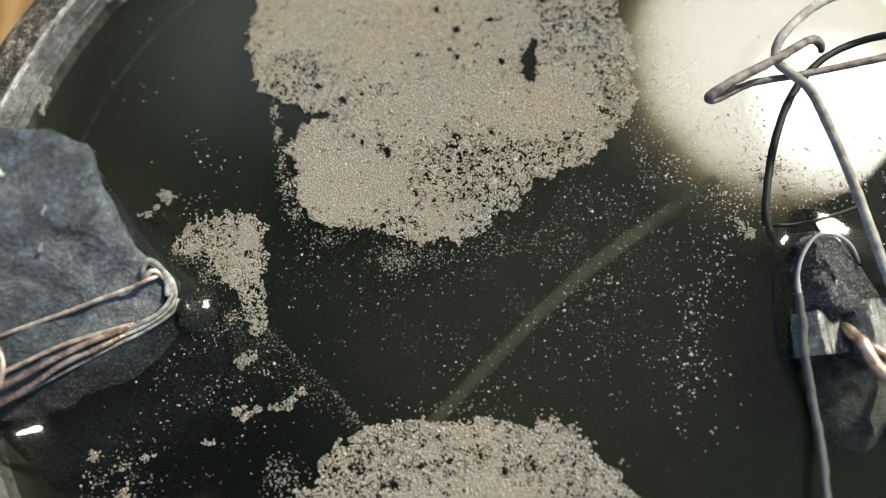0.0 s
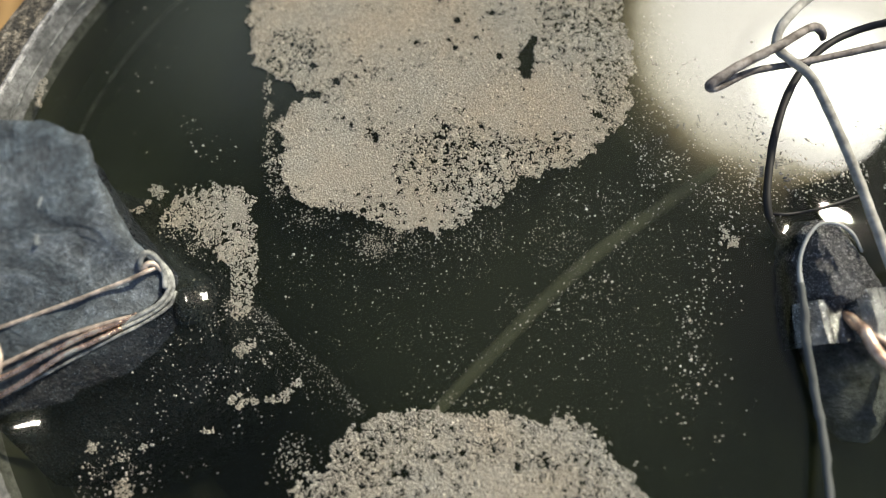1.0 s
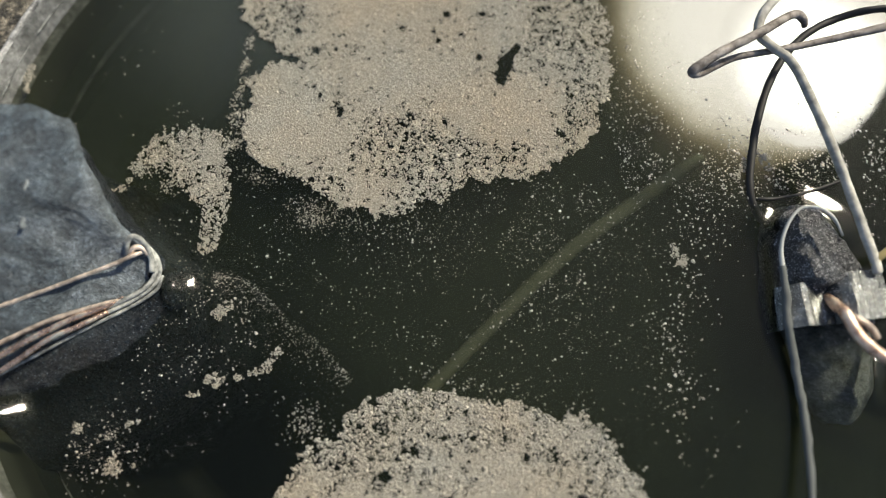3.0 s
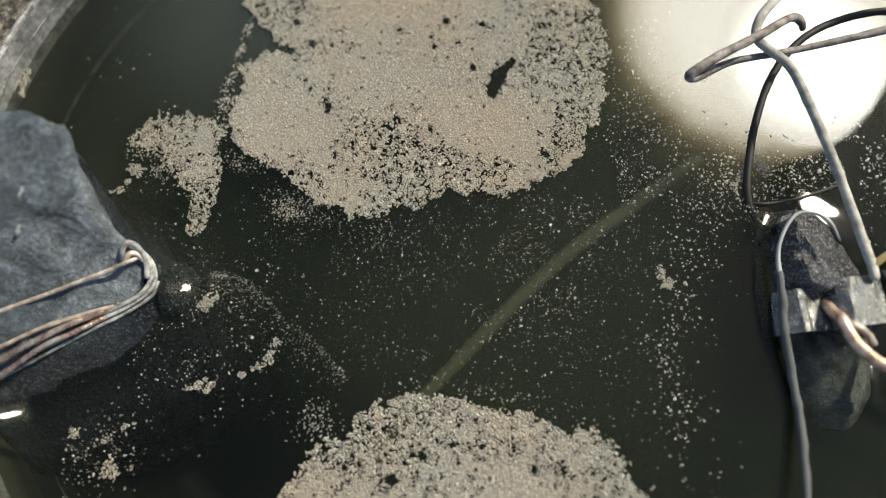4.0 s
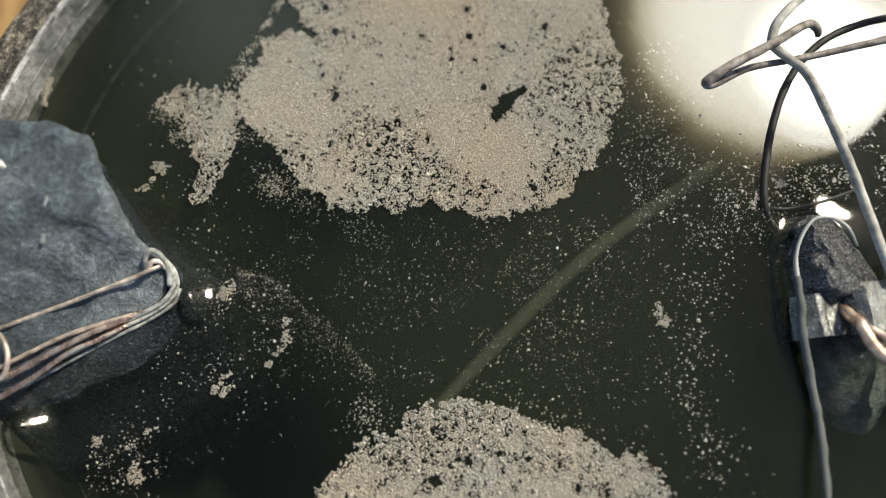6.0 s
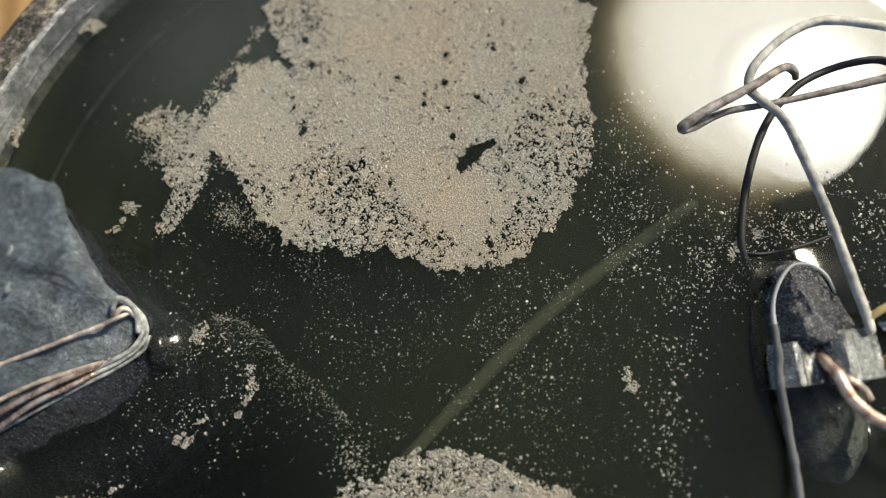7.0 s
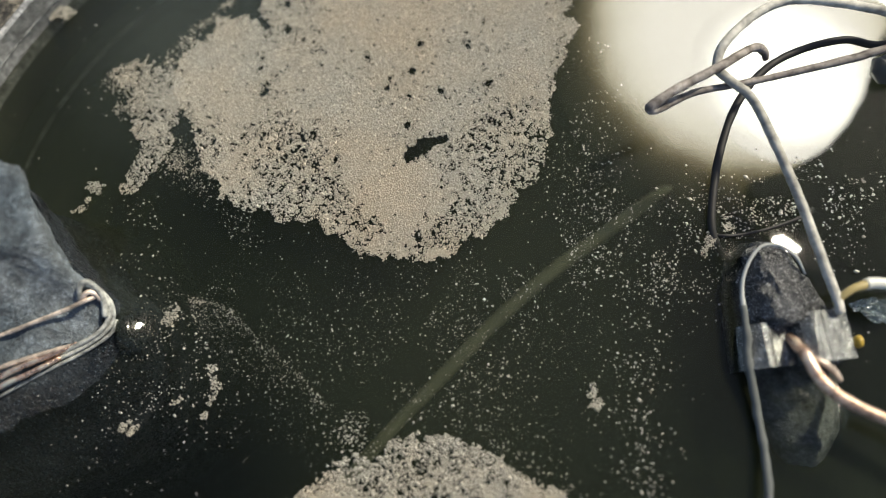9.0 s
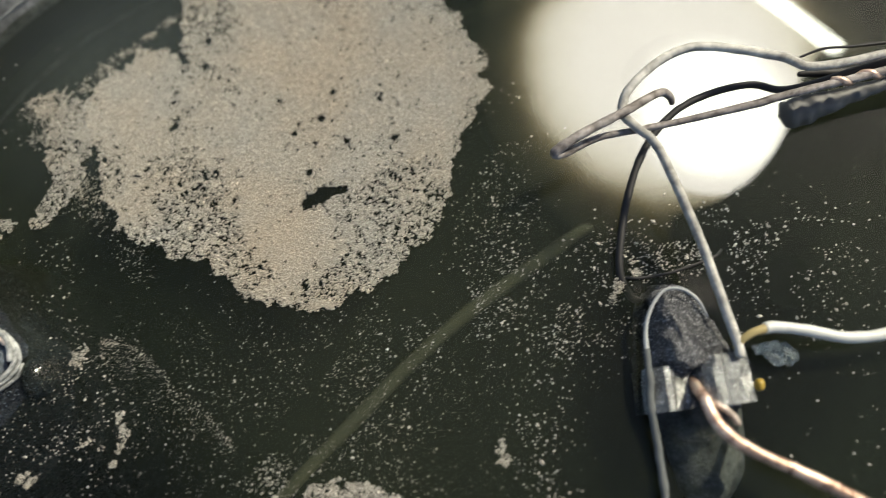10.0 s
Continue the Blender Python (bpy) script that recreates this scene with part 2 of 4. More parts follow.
def scuffed_material():
    """Pale scuffed tin with dark pits and streaks."""
    m, n, l, p = material("scuffed_tin")
    v = coords(n, l)
    f = noise_tex(n, l, v, 1100, 8, 0.75)
    h = noise_tex(n, l, v, 170, 5, 0.65, 0.5)
    c = ramp(n, l, h, ((0.3, (0.09, 0.093, 0.09)), (0.5, (0.18, 0.185, 0.18)), (0.68, (0.36, 0.365, 0.36))))
    l.new(mix(n, l, 1.0, c, ramp(n, l, f, ((0.38, (0.5, 0.5, 0.5)), (0.55, (1, 1, 1)), (0.7, (1.5, 1.5, 1.48)))), "MULTIPLY"), p.inputs["Base Color"])
    p.inputs["Metallic"].default_value = 0.25
    p.inputs["Roughness"].default_value = 0.5
    bump(n, l, p, f, 0.6, 0.0006)
    return m


def wood_material():
    m, n, l, p = material("ochre_wood")
    v = coords(n, l)
    w = n.new("ShaderNodeTexWave")
    w.inputs["Scale"].default_value = 60
    w.inputs["Distortion"].default_value = 5
    w.inputs["Detail"].default_value = 4
    l.new(v, w.inputs["Vector"])
    l.new(ramp(n, l, w.outputs["Fac"], ((0.2, (0.26, 0.15, 0.05)), (0.8, (0.42, 0.26, 0.1)))), p.inputs["Base Color"])
    p.inputs["Roughness"].default_value = 0.5
    return m


def floor_material():
    m, n, l, p = material("stained_tin")
    v = coords(n, l)
    f = noise_tex(n, l, v, 45, 6, 0.65, 0.8)
    l.new(ramp(n, l, f, ((0.3, (0.014, 0.016, 0.009)), (0.7, (0.036, 0.041, 0.025)))), p.inputs["Base Color"])
    p.inputs["Roughness"].default_value = 0.6
    return m


GRIT, SCUFFED, WOOD, STAINED = grit_material(), scuffed_material(), wood_material(), floor_material()


# ---- mesh helpers ----
def mesh_ob(name, verts, faces, mat, parent=None, label="", smooth=True):
    me = bpy.data.meshes.new(name)
    me.from_pydata([tuple(v) for v in verts], [], [tuple(f) for f in faces])
    me.update()
    if smooth:
        me.polygons.foreach_set("use_smooth", [True] * len(me.polygons))
    me.materials.append(mat)
    ob = new(name, me)
    if parent:
        ob.parent = parent
    return tagged(ob, label)


def part(name, bm, mat, parent=None, label="", smooth=True):
    me = bpy.data.meshes.new(name)
    bm.normal_update()
    bm.to_mesh(me)
    bm.free()
    if smooth:
        me.polygons.foreach_set("use_smooth", [True] * len(me.polygons))
    me.materials.append(mat)
    ob = new(name, me)
    if parent:
        ob.parent = parent
    return tagged(ob, label)


def spline(points, steps=10):
    """A smooth line through points given in centimetres; the fourth value, if any, is the radius."""
    p = np.array(points, float)
    p = np.vstack([2 * p[0] - p[1], p, 2 * p[-1] - p[-2]])
    out = []
    for k in range(1, len(p) - 2):
        for s in np.linspace(0, 1, steps, endpoint=False):
            a, b, c, d = p[k - 1 : k + 3]
            out.append(0.5 * (2 * b + (c - a) * s + (2 * a - 5 * b + 4 * c - d) * s**2 + (3 * b - a - 3 * c + d) * s**3))
    out.append(p[-2])
    return np.array(out)


def tube(name, points, radius, mat, parent=None, label="", sides=12, rough=0.12, steps=10):
    """A wire: a tube with slightly uneven thickness along a smooth line, closed at the ends."""
    line = spline(points, steps)
    rad = line[:, 3] if line.shape[1] > 3 else np.full(len(line), radius)
    line = line[:, :3]
    way = np.gradient(line, axis=0)
    way /= np.linalg.norm(way, axis=1)[:, None]
    side = np.cross(way[0], (0, 0, 1.0))
    if np.linalg.norm(side) < 0.1:
        side = np.cross(way[0], (0, 1.0, 0))
    verts, faces = [], []
    for k, (c, w) in enumerate(zip(line, way)):
        side = side - w * (side @ w)
        side /= np.linalg.norm(side)
        up = np.cross(w, side)
        for s in range(sides):
            a = 2 * math.pi * s / sides
            q = side * math.cos(a) + up * math.sin(a)
            r = rad[k] * (1 + rough * noise.noise(Vector((c + q * rad[k]) * 9)))
            verts.append((c + q * r) * CM)
    n = len(line)
    for k in range(n - 1):
        for s in range(sides):
            s2 = (s + 1) % sides
            faces.append((k * sides + s, k * sides + s2, (k + 1) * sides + s2, (k + 1) * sides + s))
    for k, sign in ((0, -1), (n - 1, 1)):
        verts.append((line[k] + sign * way[k] * rad[k] * 0.5) * CM)
        for s in range(sides):
            f = (k * sides + s, k * sides + (s + 1) % sides, len(verts) - 1)
            faces.append(f if sign > 0 else f[::-1])
    return mesh_ob(name, verts, faces, mat, parent, label)


def lattice(seed, size=256):
    return np.random.RandomState(seed).rand(size, size)


def value_noise(x, y, cell, seed):
    """Smooth noise between 0 and 1 over the plane, in cells of that size."""
    g = lattice(seed)
    u, v = x / cell + 512.0, y / cell + 512.0
    i, j = np.floor(u).astype(int), np.floor(v).astype(int)
    a, b = u - i, v - j
    a, b = a * a * (3 - 2 * a), b * b * (3 - 2 * b)
    s = g.shape[0]
    g00, g10 = g[i % s, j % s], g[(i + 1) % s, j % s]
    g01, g11 = g[i % s, (j + 1) % s], g[(i + 1) % s, (j + 1) % s]
    return (g00 * (1 - a) + g10 * a) * (1 - b) + (g01 * (1 - a) + g11 * a) * b


def grains(name, x, y, size, mat, seed, parent=None, label="", z=None, film=None):
    """Many small rounded grains lying on the plane z = 0 of the thing, in centimetres, and the thin film they sit in."""
    rng = np.random.RandomState(seed)
    n = len(x)
    base = np.array([(1, 0, 0), (0, 1, 0), (-1, 0, 0), (0, -1, 0), (0, 0, 0.55), (0, 0, -0.4)], float)
    tri = np.array([(0, 1, 4), (1, 2, 4), (2, 3, 4), (3, 0, 4), (1, 0, 5), (2, 1, 5), (3, 2, 5), (0, 3, 5)])
    v = base[None] * (1 + 0.4 * (rng.rand(n, 6, 1) - 0.5) * 2) * size[:, None, None]
    v[:, :, :2] += (rng.rand(n, 6, 2) - 0.5) * 0.5 * size[:, None, None]
    v[:, :, 0] *= (0.75 + 0.7 * rng.rand(n, 1) ** 1.5)
    a = rng.rand(n) * 2 * math.pi
    tilt = (rng.rand(n, 2) - 0.5) * np.where(rng.rand(n, 1) > 0.95, 1.5, 0.3)
    ca, sa = np.cos(a)[:, None], np.sin(a)[:, None]
    vx, vy = v[:, :, 0] * ca - v[:, :, 1] * sa, v[:, :, 0] * sa + v[:, :, 1] * ca
    vz = v[:, :, 2] + vx * tilt[:, :1] + vy * tilt[:, 1:]
    base_z = size * 0.25 if z is None else z
    co = np.stack([vx + x[:, None], vy + y[:, None], vz + base_z[:, None]], -1).reshape(-1, 3) * CM
    fa = (tri[None] + 6 * np.arange(n)[:, None, None]).reshape(-1, 3)
    if film is not None:
        co, fa = np.concatenate([co, film[0] * CM]), np.concatenate([fa, film[1] + len(co)])
    me = bpy.data.meshes.new(name)
    me.vertices.add(len(co))
    me.vertices.foreach_set("co", co.ravel())
    me.loops.add(fa.size)
    me.loops.foreach_set("vertex_index", fa.ravel().astype(np.int32))
    me.polygons.add(len(fa))
    me.polygons.foreach_set("loop_start", np.arange(0, fa.size, 3, dtype=np.int32))
    me.update(calc_edges=True)
    me.validate()
    me.polygons.foreach_set("use_smooth", [True] * len(me.polygons))
    me.materials.append(mat)
    ob = new(name, me)
    if parent:
        ob.parent = parent
    return tagged(ob, label)


def depth_in(x, y, poly):
    """How deep a place lies inside a closed outline; below nothing outside it."""
    best = np.full(x.shape, 99.0)
    sign = np.zeros(x.shape, bool)
    for (ax, ay), (bx, by) in zip(poly, poly[1:] + poly[:1]):
        t = np.clip(((x - ax) * (bx - ax) + (y - ay) * (by - ay)) / ((bx - ax) ** 2 + (by - ay) ** 2), 0, 1)
        best = np.minimum(best, np.hypot(x - ax - t * (bx - ax), y - ay - t * (by - ay)))
        sign ^= ((ay > y) != (by > y)) & (x < (bx - ax) * (y - ay) / (by - ay + 1e-9) + ax)
    return np.where(sign, best, -best)


class Raft:
    """A floating patch: an outline, holes, and how open its packing is from place to place."""

    def __init__(self, poly, seed, holes=(), open_spots=(), dense_spots=(), base=0.2, ragged=0.12, fray=0.5):
        self.poly, self.seed, self.holes, self.base, self.ragged, self.fray = poly, seed, holes, base, ragged, fray
        self.open_spots, self.dense_spots = open_spots, dense_spots

    def depth(self, x, y):
        rag = value_noise(x, y, 0.2, self.seed) - 0.5 + 0.8 * (value_noise(x, y, 0.07, self.seed + 1) - 0.5) + 0.5 * (value_noise(x, y, 0.03, self.seed + 9) - 0.5)
        d = depth_in(x, y, self.poly) + self.ragged * rag
        for cx, cy, r in self.holes:
            d = np.minimum(d, np.hypot(x - cx, y - cy) - r * (0.45 + 0.8 * value_noise(x, y, 0.05, self.seed + 8)))
        return d

    def slack(self, x, y, depth):
        """How loose the packing is, nothing to one."""
        o = self.base + 0.5 * (value_noise(x, y, 0.7, self.seed + 4) - 0.5)
        o = np.maximum(o, self.fray * np.clip(1.25 - depth / 0.3, 0, 1) * (0.4 + value_noise(x, y, 0.5, self.seed + 7)))
        wob = 0.5 * (value_noise(x, y, 0.25, self.seed + 6) - 0.5) + 0.5 * (value_noise(x, y, 0.1, self.seed + 5) - 0.5)
        for cx, cy, rx, ry in self.open_spots:
            o = np.maximum(o, np.clip(2.2 - 1.8 * np.hypot((x - cx) / rx, (y - cy) / ry) + 1.1 * wob, 0, 1))
        for cx, cy, rx, ry in self.dense_spots:
            o = o * np.clip(3.0 * np.hypot((x - cx) / rx, (y - cy) / ry) - 2.2 + 2.0 * wob, 0.0, 1)
        return np.clip(o, 0, 1)

    def gap(self, x, y, slack):
        """Above nothing where grains lie, below where the water shows."""
        p = 0.42 * value_noise(x, y, 0.043, self.seed + 2) + 0.36 * value_noise(x, y, 0.025, self.seed + 3) + 0.22 * value_noise(x, y, 0.015, self.seed + 10)
        return p - (0.165 + 0.2 * slack)

    def places(self, step):
        rng = np.random.RandomState(self.seed)
        lo, hi = np.min(self.poly, 0) - 0.1, np.max(self.poly, 0) + 0.1
        gx, gy = np.meshgrid(np.arange(lo[0], hi[0], step), np.arange(lo[1], hi[1], step * 0.87))
        gx[1::2] += step / 2
        x, y = gx.ravel(), gy.ravel()
        x, y = x + (rng.rand(len(x)) - 0.5) * step * 0.8, y + (rng.rand(len(x)) - 0.5) * step * 0.8
        depth = self.depth(x, y)
        slack = self.slack(x, y, depth)
        keep = (depth > 0) & (self.gap(x, y, slack) > 0) & (rng.rand(len(x)) > 0.01 + 0.16 * slack)
        size = step * (0.5 + 0.25 * rng.rand(len(x)) ** 2 + 0.45 * (rng.rand(len(x)) > 0.985)) * (1 + 0.12 * slack)
        return np.stack([x, y, size, size * 0.2 + 0.004 * rng.rand(len(x)) * (0.4 + slack)])[:, keep]

    def film(self, pitch=0.022):
        """The thin skin between the grains where they are packed close."""
        lo, hi = np.min(self.poly, 0) - 0.1, np.max(self.poly, 0) + 0.1
        gx, gy = np.meshgrid(np.arange(lo[0], hi[0], pitch), np.arange(lo[1], hi[1], pitch))
        depth = self.depth(gx, gy)
        slack = self.slack(gx, gy, depth)
        ok = (depth > 0.02) & (self.gap(gx, gy, slack) > 0.03 + 0.1 * slack)
        index = np.full(gx.shape, -1)
        index[ok] = np.arange(ok.sum())
        z = -0.004 + 0.003 * value_noise(gx, gy, 0.05, self.seed + 12) - 0.006 * slack
        co = np.stack([gx[ok], gy[ok], z[ok]], -1)
        q = np.stack([index[:-1, :-1], index[:-1, 1:], index[1:, 1:], index[1:, :-1]], -1).reshape(-1, 4)
        q = q[(q >= 0).all(1)]
        return co, np.concatenate([q[:, [0, 1, 2]], q[:, [0, 2, 3]]])


# ---- the pan, the table and the water ----
LEFT_END, RADIUS = (-0.175, 1.95), 5.14
RIGHT_END, RIGHT_RADIUS = (6.2, 2.5), 6.9
LEAN = math.asin((RIGHT_RADIUS - RADIUS) / (RIGHT_END[0] - LEFT_END[0]))


def bulge(a):
    """How far the dented wall stands out at that angle round the left end."""
    return 0.13 * np.exp(-(((a - radians(214)) / radians(22)) ** 2))


def outline(offset, steps=64):
    """The pan's egg-shaped outline, that far outside the water's edge."""
    pts = []
    for k in range(steps + 1):
        a = math.pi / 2 + LEAN + (math.pi - 2 * LEAN) * k / steps
        r = RADIUS + offset + bulge(a)
        pts.append((LEFT_END[0] + r * math.cos(a), LEFT_END[1] + r * math.sin(a)))
    for k in range(steps + 1):
        a = -math.pi / 2 - LEAN + (math.pi + 2 * LEAN) * k / steps
        pts.append((RIGHT_END[0] + (RIGHT_RADIUS + offset) * math.cos(a), RIGHT_END[1] + (RIGHT_RADIUS + offset) * math.sin(a)))
    return pts


def beyond(x, y):
    """How far a place lies outside the water's edge."""
    u = np.clip((x - LEFT_END[0]) / (RIGHT_END[0] - LEFT_END[0]), 0, 1)
    cy, r = LEFT_END[1] + u * (RIGHT_END[1] - LEFT_END[1]), RADIUS + u * (RIGHT_RADIUS - RADIUS)
    a = np.arctan2(y - LEFT_END[1], x - LEFT_END[0]) % (2 * math.pi)
    return np.hypot(x - np.clip(x, LEFT_END[0], RIGHT_END[0]), y - cy) - r - bulge(a)


def ring_band(profile, close=False, dent=0.0):
    verts, faces = [], []
    for off, z in profile:
        for x, y in outline(off):
            w = dent * noise.noise(Vector((x * 1.3, y * 1.3, z * 2)))
            verts.append((x * CM, y * CM, (z + w) * CM))
    n = len(outline(0))
    for k in range(len(profile) - 1):
        for s in range(n):
            s2 = (s + 1) % n
            faces.append((k * n + s, k * n + s2, (k + 1) * n + s2, (k + 1) * n + s))
    if close:
        faces.append(tuple(range(n)))
    return verts, faces


def build_pan():
    pan = tagged(new("pan"), "old dented grey tin pan holding dark murky water", "pan")
    mesh_ob("pan_floor", *ring_band([(-0.9, -2.52), (-0.72, -2.48), (-0.58, -2.38), (-0.25, -0.9), (-0.06, -0.16), (-0.02, -0.05)], True), STAINED, pan, "dark stained pan floor")
    mesh_ob("inner_wall", *ring_band([(-0.02, -0.05), (0.0, 0.0), (0.03, 0.1), (0.07, 0.22), (0.12, 0.36)], dent=0.03), SCUFFED, pan, "scuffed pale grey inner wall")
    mesh_ob("rim_edge", *ring_band([(0.12, 0.36), (0.135, 0.40), (0.16, 0.41), (0.18, 0.38)], dent=0.03), BRIGHT_TIN, pan, "bright worn rim edge")
    mesh_ob("rim_lip", *ring_band([(0.18, 0.38), (0.32, 0.33), (0.52, 0.29), (0.7, 0.2), (0.78, 0.0)], dent=0.04), GRIT, pan, "gritty rusty outer lip")
    mesh_ob("outer_wall", *ring_band([(0.78, 0.0), (0.55, -0.4), (-0.4, -2.5), (-0.75, -2.62)]), TIN, pan)
    seam = outline(-0.19, 40)
    tube("seam", [(x, y, -0.66, 0.013) for x, y in seam + seam[:1]], 0.02, TIN, pan, "faint seam under water", sides=6, steps=2)
    edge = outline(0.06, 90)
    tube("scum_line", [(x, y, 0.19, 0.014 + 0.016 * noise.noise(Vector((x * 6, y * 6, 0)))) for x, y in edge + edge[:1]], 0.02, TIN, pan, "pale dried scum line", sides=6, rough=0.5, steps=3)
    return pan


def build_table():
    bm = bmesh.new()
    bmesh.ops.create_cube(bm, size=1.0, matrix=Matrix.Translation((0.02, 0.02, -0.0464)) @ Matrix.Diagonal((1.2, 0.9, 0.04, 1)))
    bmesh.ops.bevel(bm, geom=list(bm.edges), offset=0.004, segments=2, affect="EDGES")
    tagged(part("table", bm, WOOD), "ochre brown wooden table top under the pan", "table", kind="structure")


LEFT_FOOT = [(-5.0, -0.1), (-4.1, 0.17), (-3.33, 0.58), (-2.95, 1.03), (-3.1, 1.46), (-3.5, 1.9), (-3.95, 2.45), (-4.3, 2.6), (-4.95, 2.6), (-5.05, 1.5)]
LEFT_WET = [(-5.0, -0.03), (-4.12, 0.24), (-3.37, 0.65), (-3.1, 0.9), (-3.0, 1.09), (-3.03, 1.3), (-3.16, 1.48), (-3.5, 1.9), (-3.95, 2.45), (-4.3, 2.6), (-4.95, 2.6), (-5.05, 1.5)]
RIGHT_FOOT = [(3.6, 0.62), (4.5, 0.62), (4.5, 1.2), (4.3, 1.55), (4.12, 1.78), (3.72, 1.98), (3.58, 1.6)]
# where the water is drawn up in a short slope: x, y, the way it falls, least slope, half its width and how it steepens
DRAWN_UP = [(-2.87, 1.23, 0.953, 0.304, 0.52, 0.17, 0.48), (-4.55, -0.10, 0.92, 0.38, 0.72, 0.16, 0.25), (4.1, 2.03, 0.57, 0.82, 0.134, 0.36, 0.125), (4.4, 0.3, 0.276, 0.96, 0.225, 0.06, 0.25), (3.52, 1.97, 0.57, 0.82, 0.134, 0.1, 0.125)]


def away(x, y, poly):
    """Distance from a polygon on the plane; nothing inside it."""
    best = np.full(x.shape, 99.0)
    sign = np.zeros(x.shape, bool)
    for (ax, ay), (bx, by) in zip(poly, poly[1:] + poly[:1]):
        t = np.clip(((x - ax) * (bx - ax) + (y - ay) * (by - ay)) / ((bx - ax) ** 2 + (by - ay) ** 2), 0, 1)
        best = np.minimum(best, np.hypot(x - ax - t * (bx - ax), y - ay - t * (by - ay)))
        cross = ((ay > y) != (by > y)) & (x < (bx - ax) * (y - ay) / (by - ay + 1e-9) + ax)
        sign ^= cross
    return np.where(sign, 0.0, best)


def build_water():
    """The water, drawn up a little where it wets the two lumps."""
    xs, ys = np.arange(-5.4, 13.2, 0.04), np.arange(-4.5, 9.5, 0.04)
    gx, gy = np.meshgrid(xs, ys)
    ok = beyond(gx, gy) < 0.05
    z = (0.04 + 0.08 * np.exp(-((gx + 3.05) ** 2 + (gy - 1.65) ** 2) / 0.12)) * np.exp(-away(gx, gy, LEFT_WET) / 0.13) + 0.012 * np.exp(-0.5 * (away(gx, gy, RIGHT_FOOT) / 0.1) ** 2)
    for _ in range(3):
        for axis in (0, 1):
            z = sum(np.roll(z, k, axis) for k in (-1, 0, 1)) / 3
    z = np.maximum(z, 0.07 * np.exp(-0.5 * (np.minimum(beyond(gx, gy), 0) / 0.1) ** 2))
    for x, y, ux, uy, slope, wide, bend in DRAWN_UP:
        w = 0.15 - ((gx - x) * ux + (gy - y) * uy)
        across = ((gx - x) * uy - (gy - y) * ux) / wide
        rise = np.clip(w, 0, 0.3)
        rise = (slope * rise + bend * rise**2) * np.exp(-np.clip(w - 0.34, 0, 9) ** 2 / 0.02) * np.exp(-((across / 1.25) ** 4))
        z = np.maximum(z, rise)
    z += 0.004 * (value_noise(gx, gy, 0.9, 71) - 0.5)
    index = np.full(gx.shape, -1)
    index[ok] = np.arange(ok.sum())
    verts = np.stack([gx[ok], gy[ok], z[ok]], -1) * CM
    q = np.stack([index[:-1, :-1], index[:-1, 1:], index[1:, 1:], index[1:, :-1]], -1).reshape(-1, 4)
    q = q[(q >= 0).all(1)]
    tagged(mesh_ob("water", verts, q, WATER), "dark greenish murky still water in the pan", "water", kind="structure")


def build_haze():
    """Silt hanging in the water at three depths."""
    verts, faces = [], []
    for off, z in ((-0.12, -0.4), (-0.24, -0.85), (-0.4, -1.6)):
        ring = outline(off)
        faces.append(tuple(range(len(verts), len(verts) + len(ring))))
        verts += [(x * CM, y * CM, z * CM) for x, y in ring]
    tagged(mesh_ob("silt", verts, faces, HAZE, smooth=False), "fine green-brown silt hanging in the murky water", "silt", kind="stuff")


build_table()
build_pan()
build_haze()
build_water()


# ---- the lamp and the cord on the pan's floor ----
def disc_mesh(z0, z1, r, bevel, sides=64, wob=0.0):
    verts, faces = [], []
    prof = [(r, z0), (r, z1 - bevel), (r - bevel, z1), (r * 0.55, z1 + 0.02)]
    for rr, z in prof:
        for s in range(sides):
            a = 2 * math.pi * s / sides
            w = 1 + wob * math.sin(3 * a + 0.6)
            verts.append((rr * w * math.cos(a) * CM, rr * w * math.sin(a) * CM, z * CM))
    for k in range(len(prof) - 1):
        for s in range(sides):
            s2 = (s + 1) % sides
            faces.append((k * sides + s, k * sides + s2, (k + 1) * sides + s2, (k + 1) * sides + s))
    faces.append(tuple(range(3 * sides, 4 * sides)))
    return verts, faces


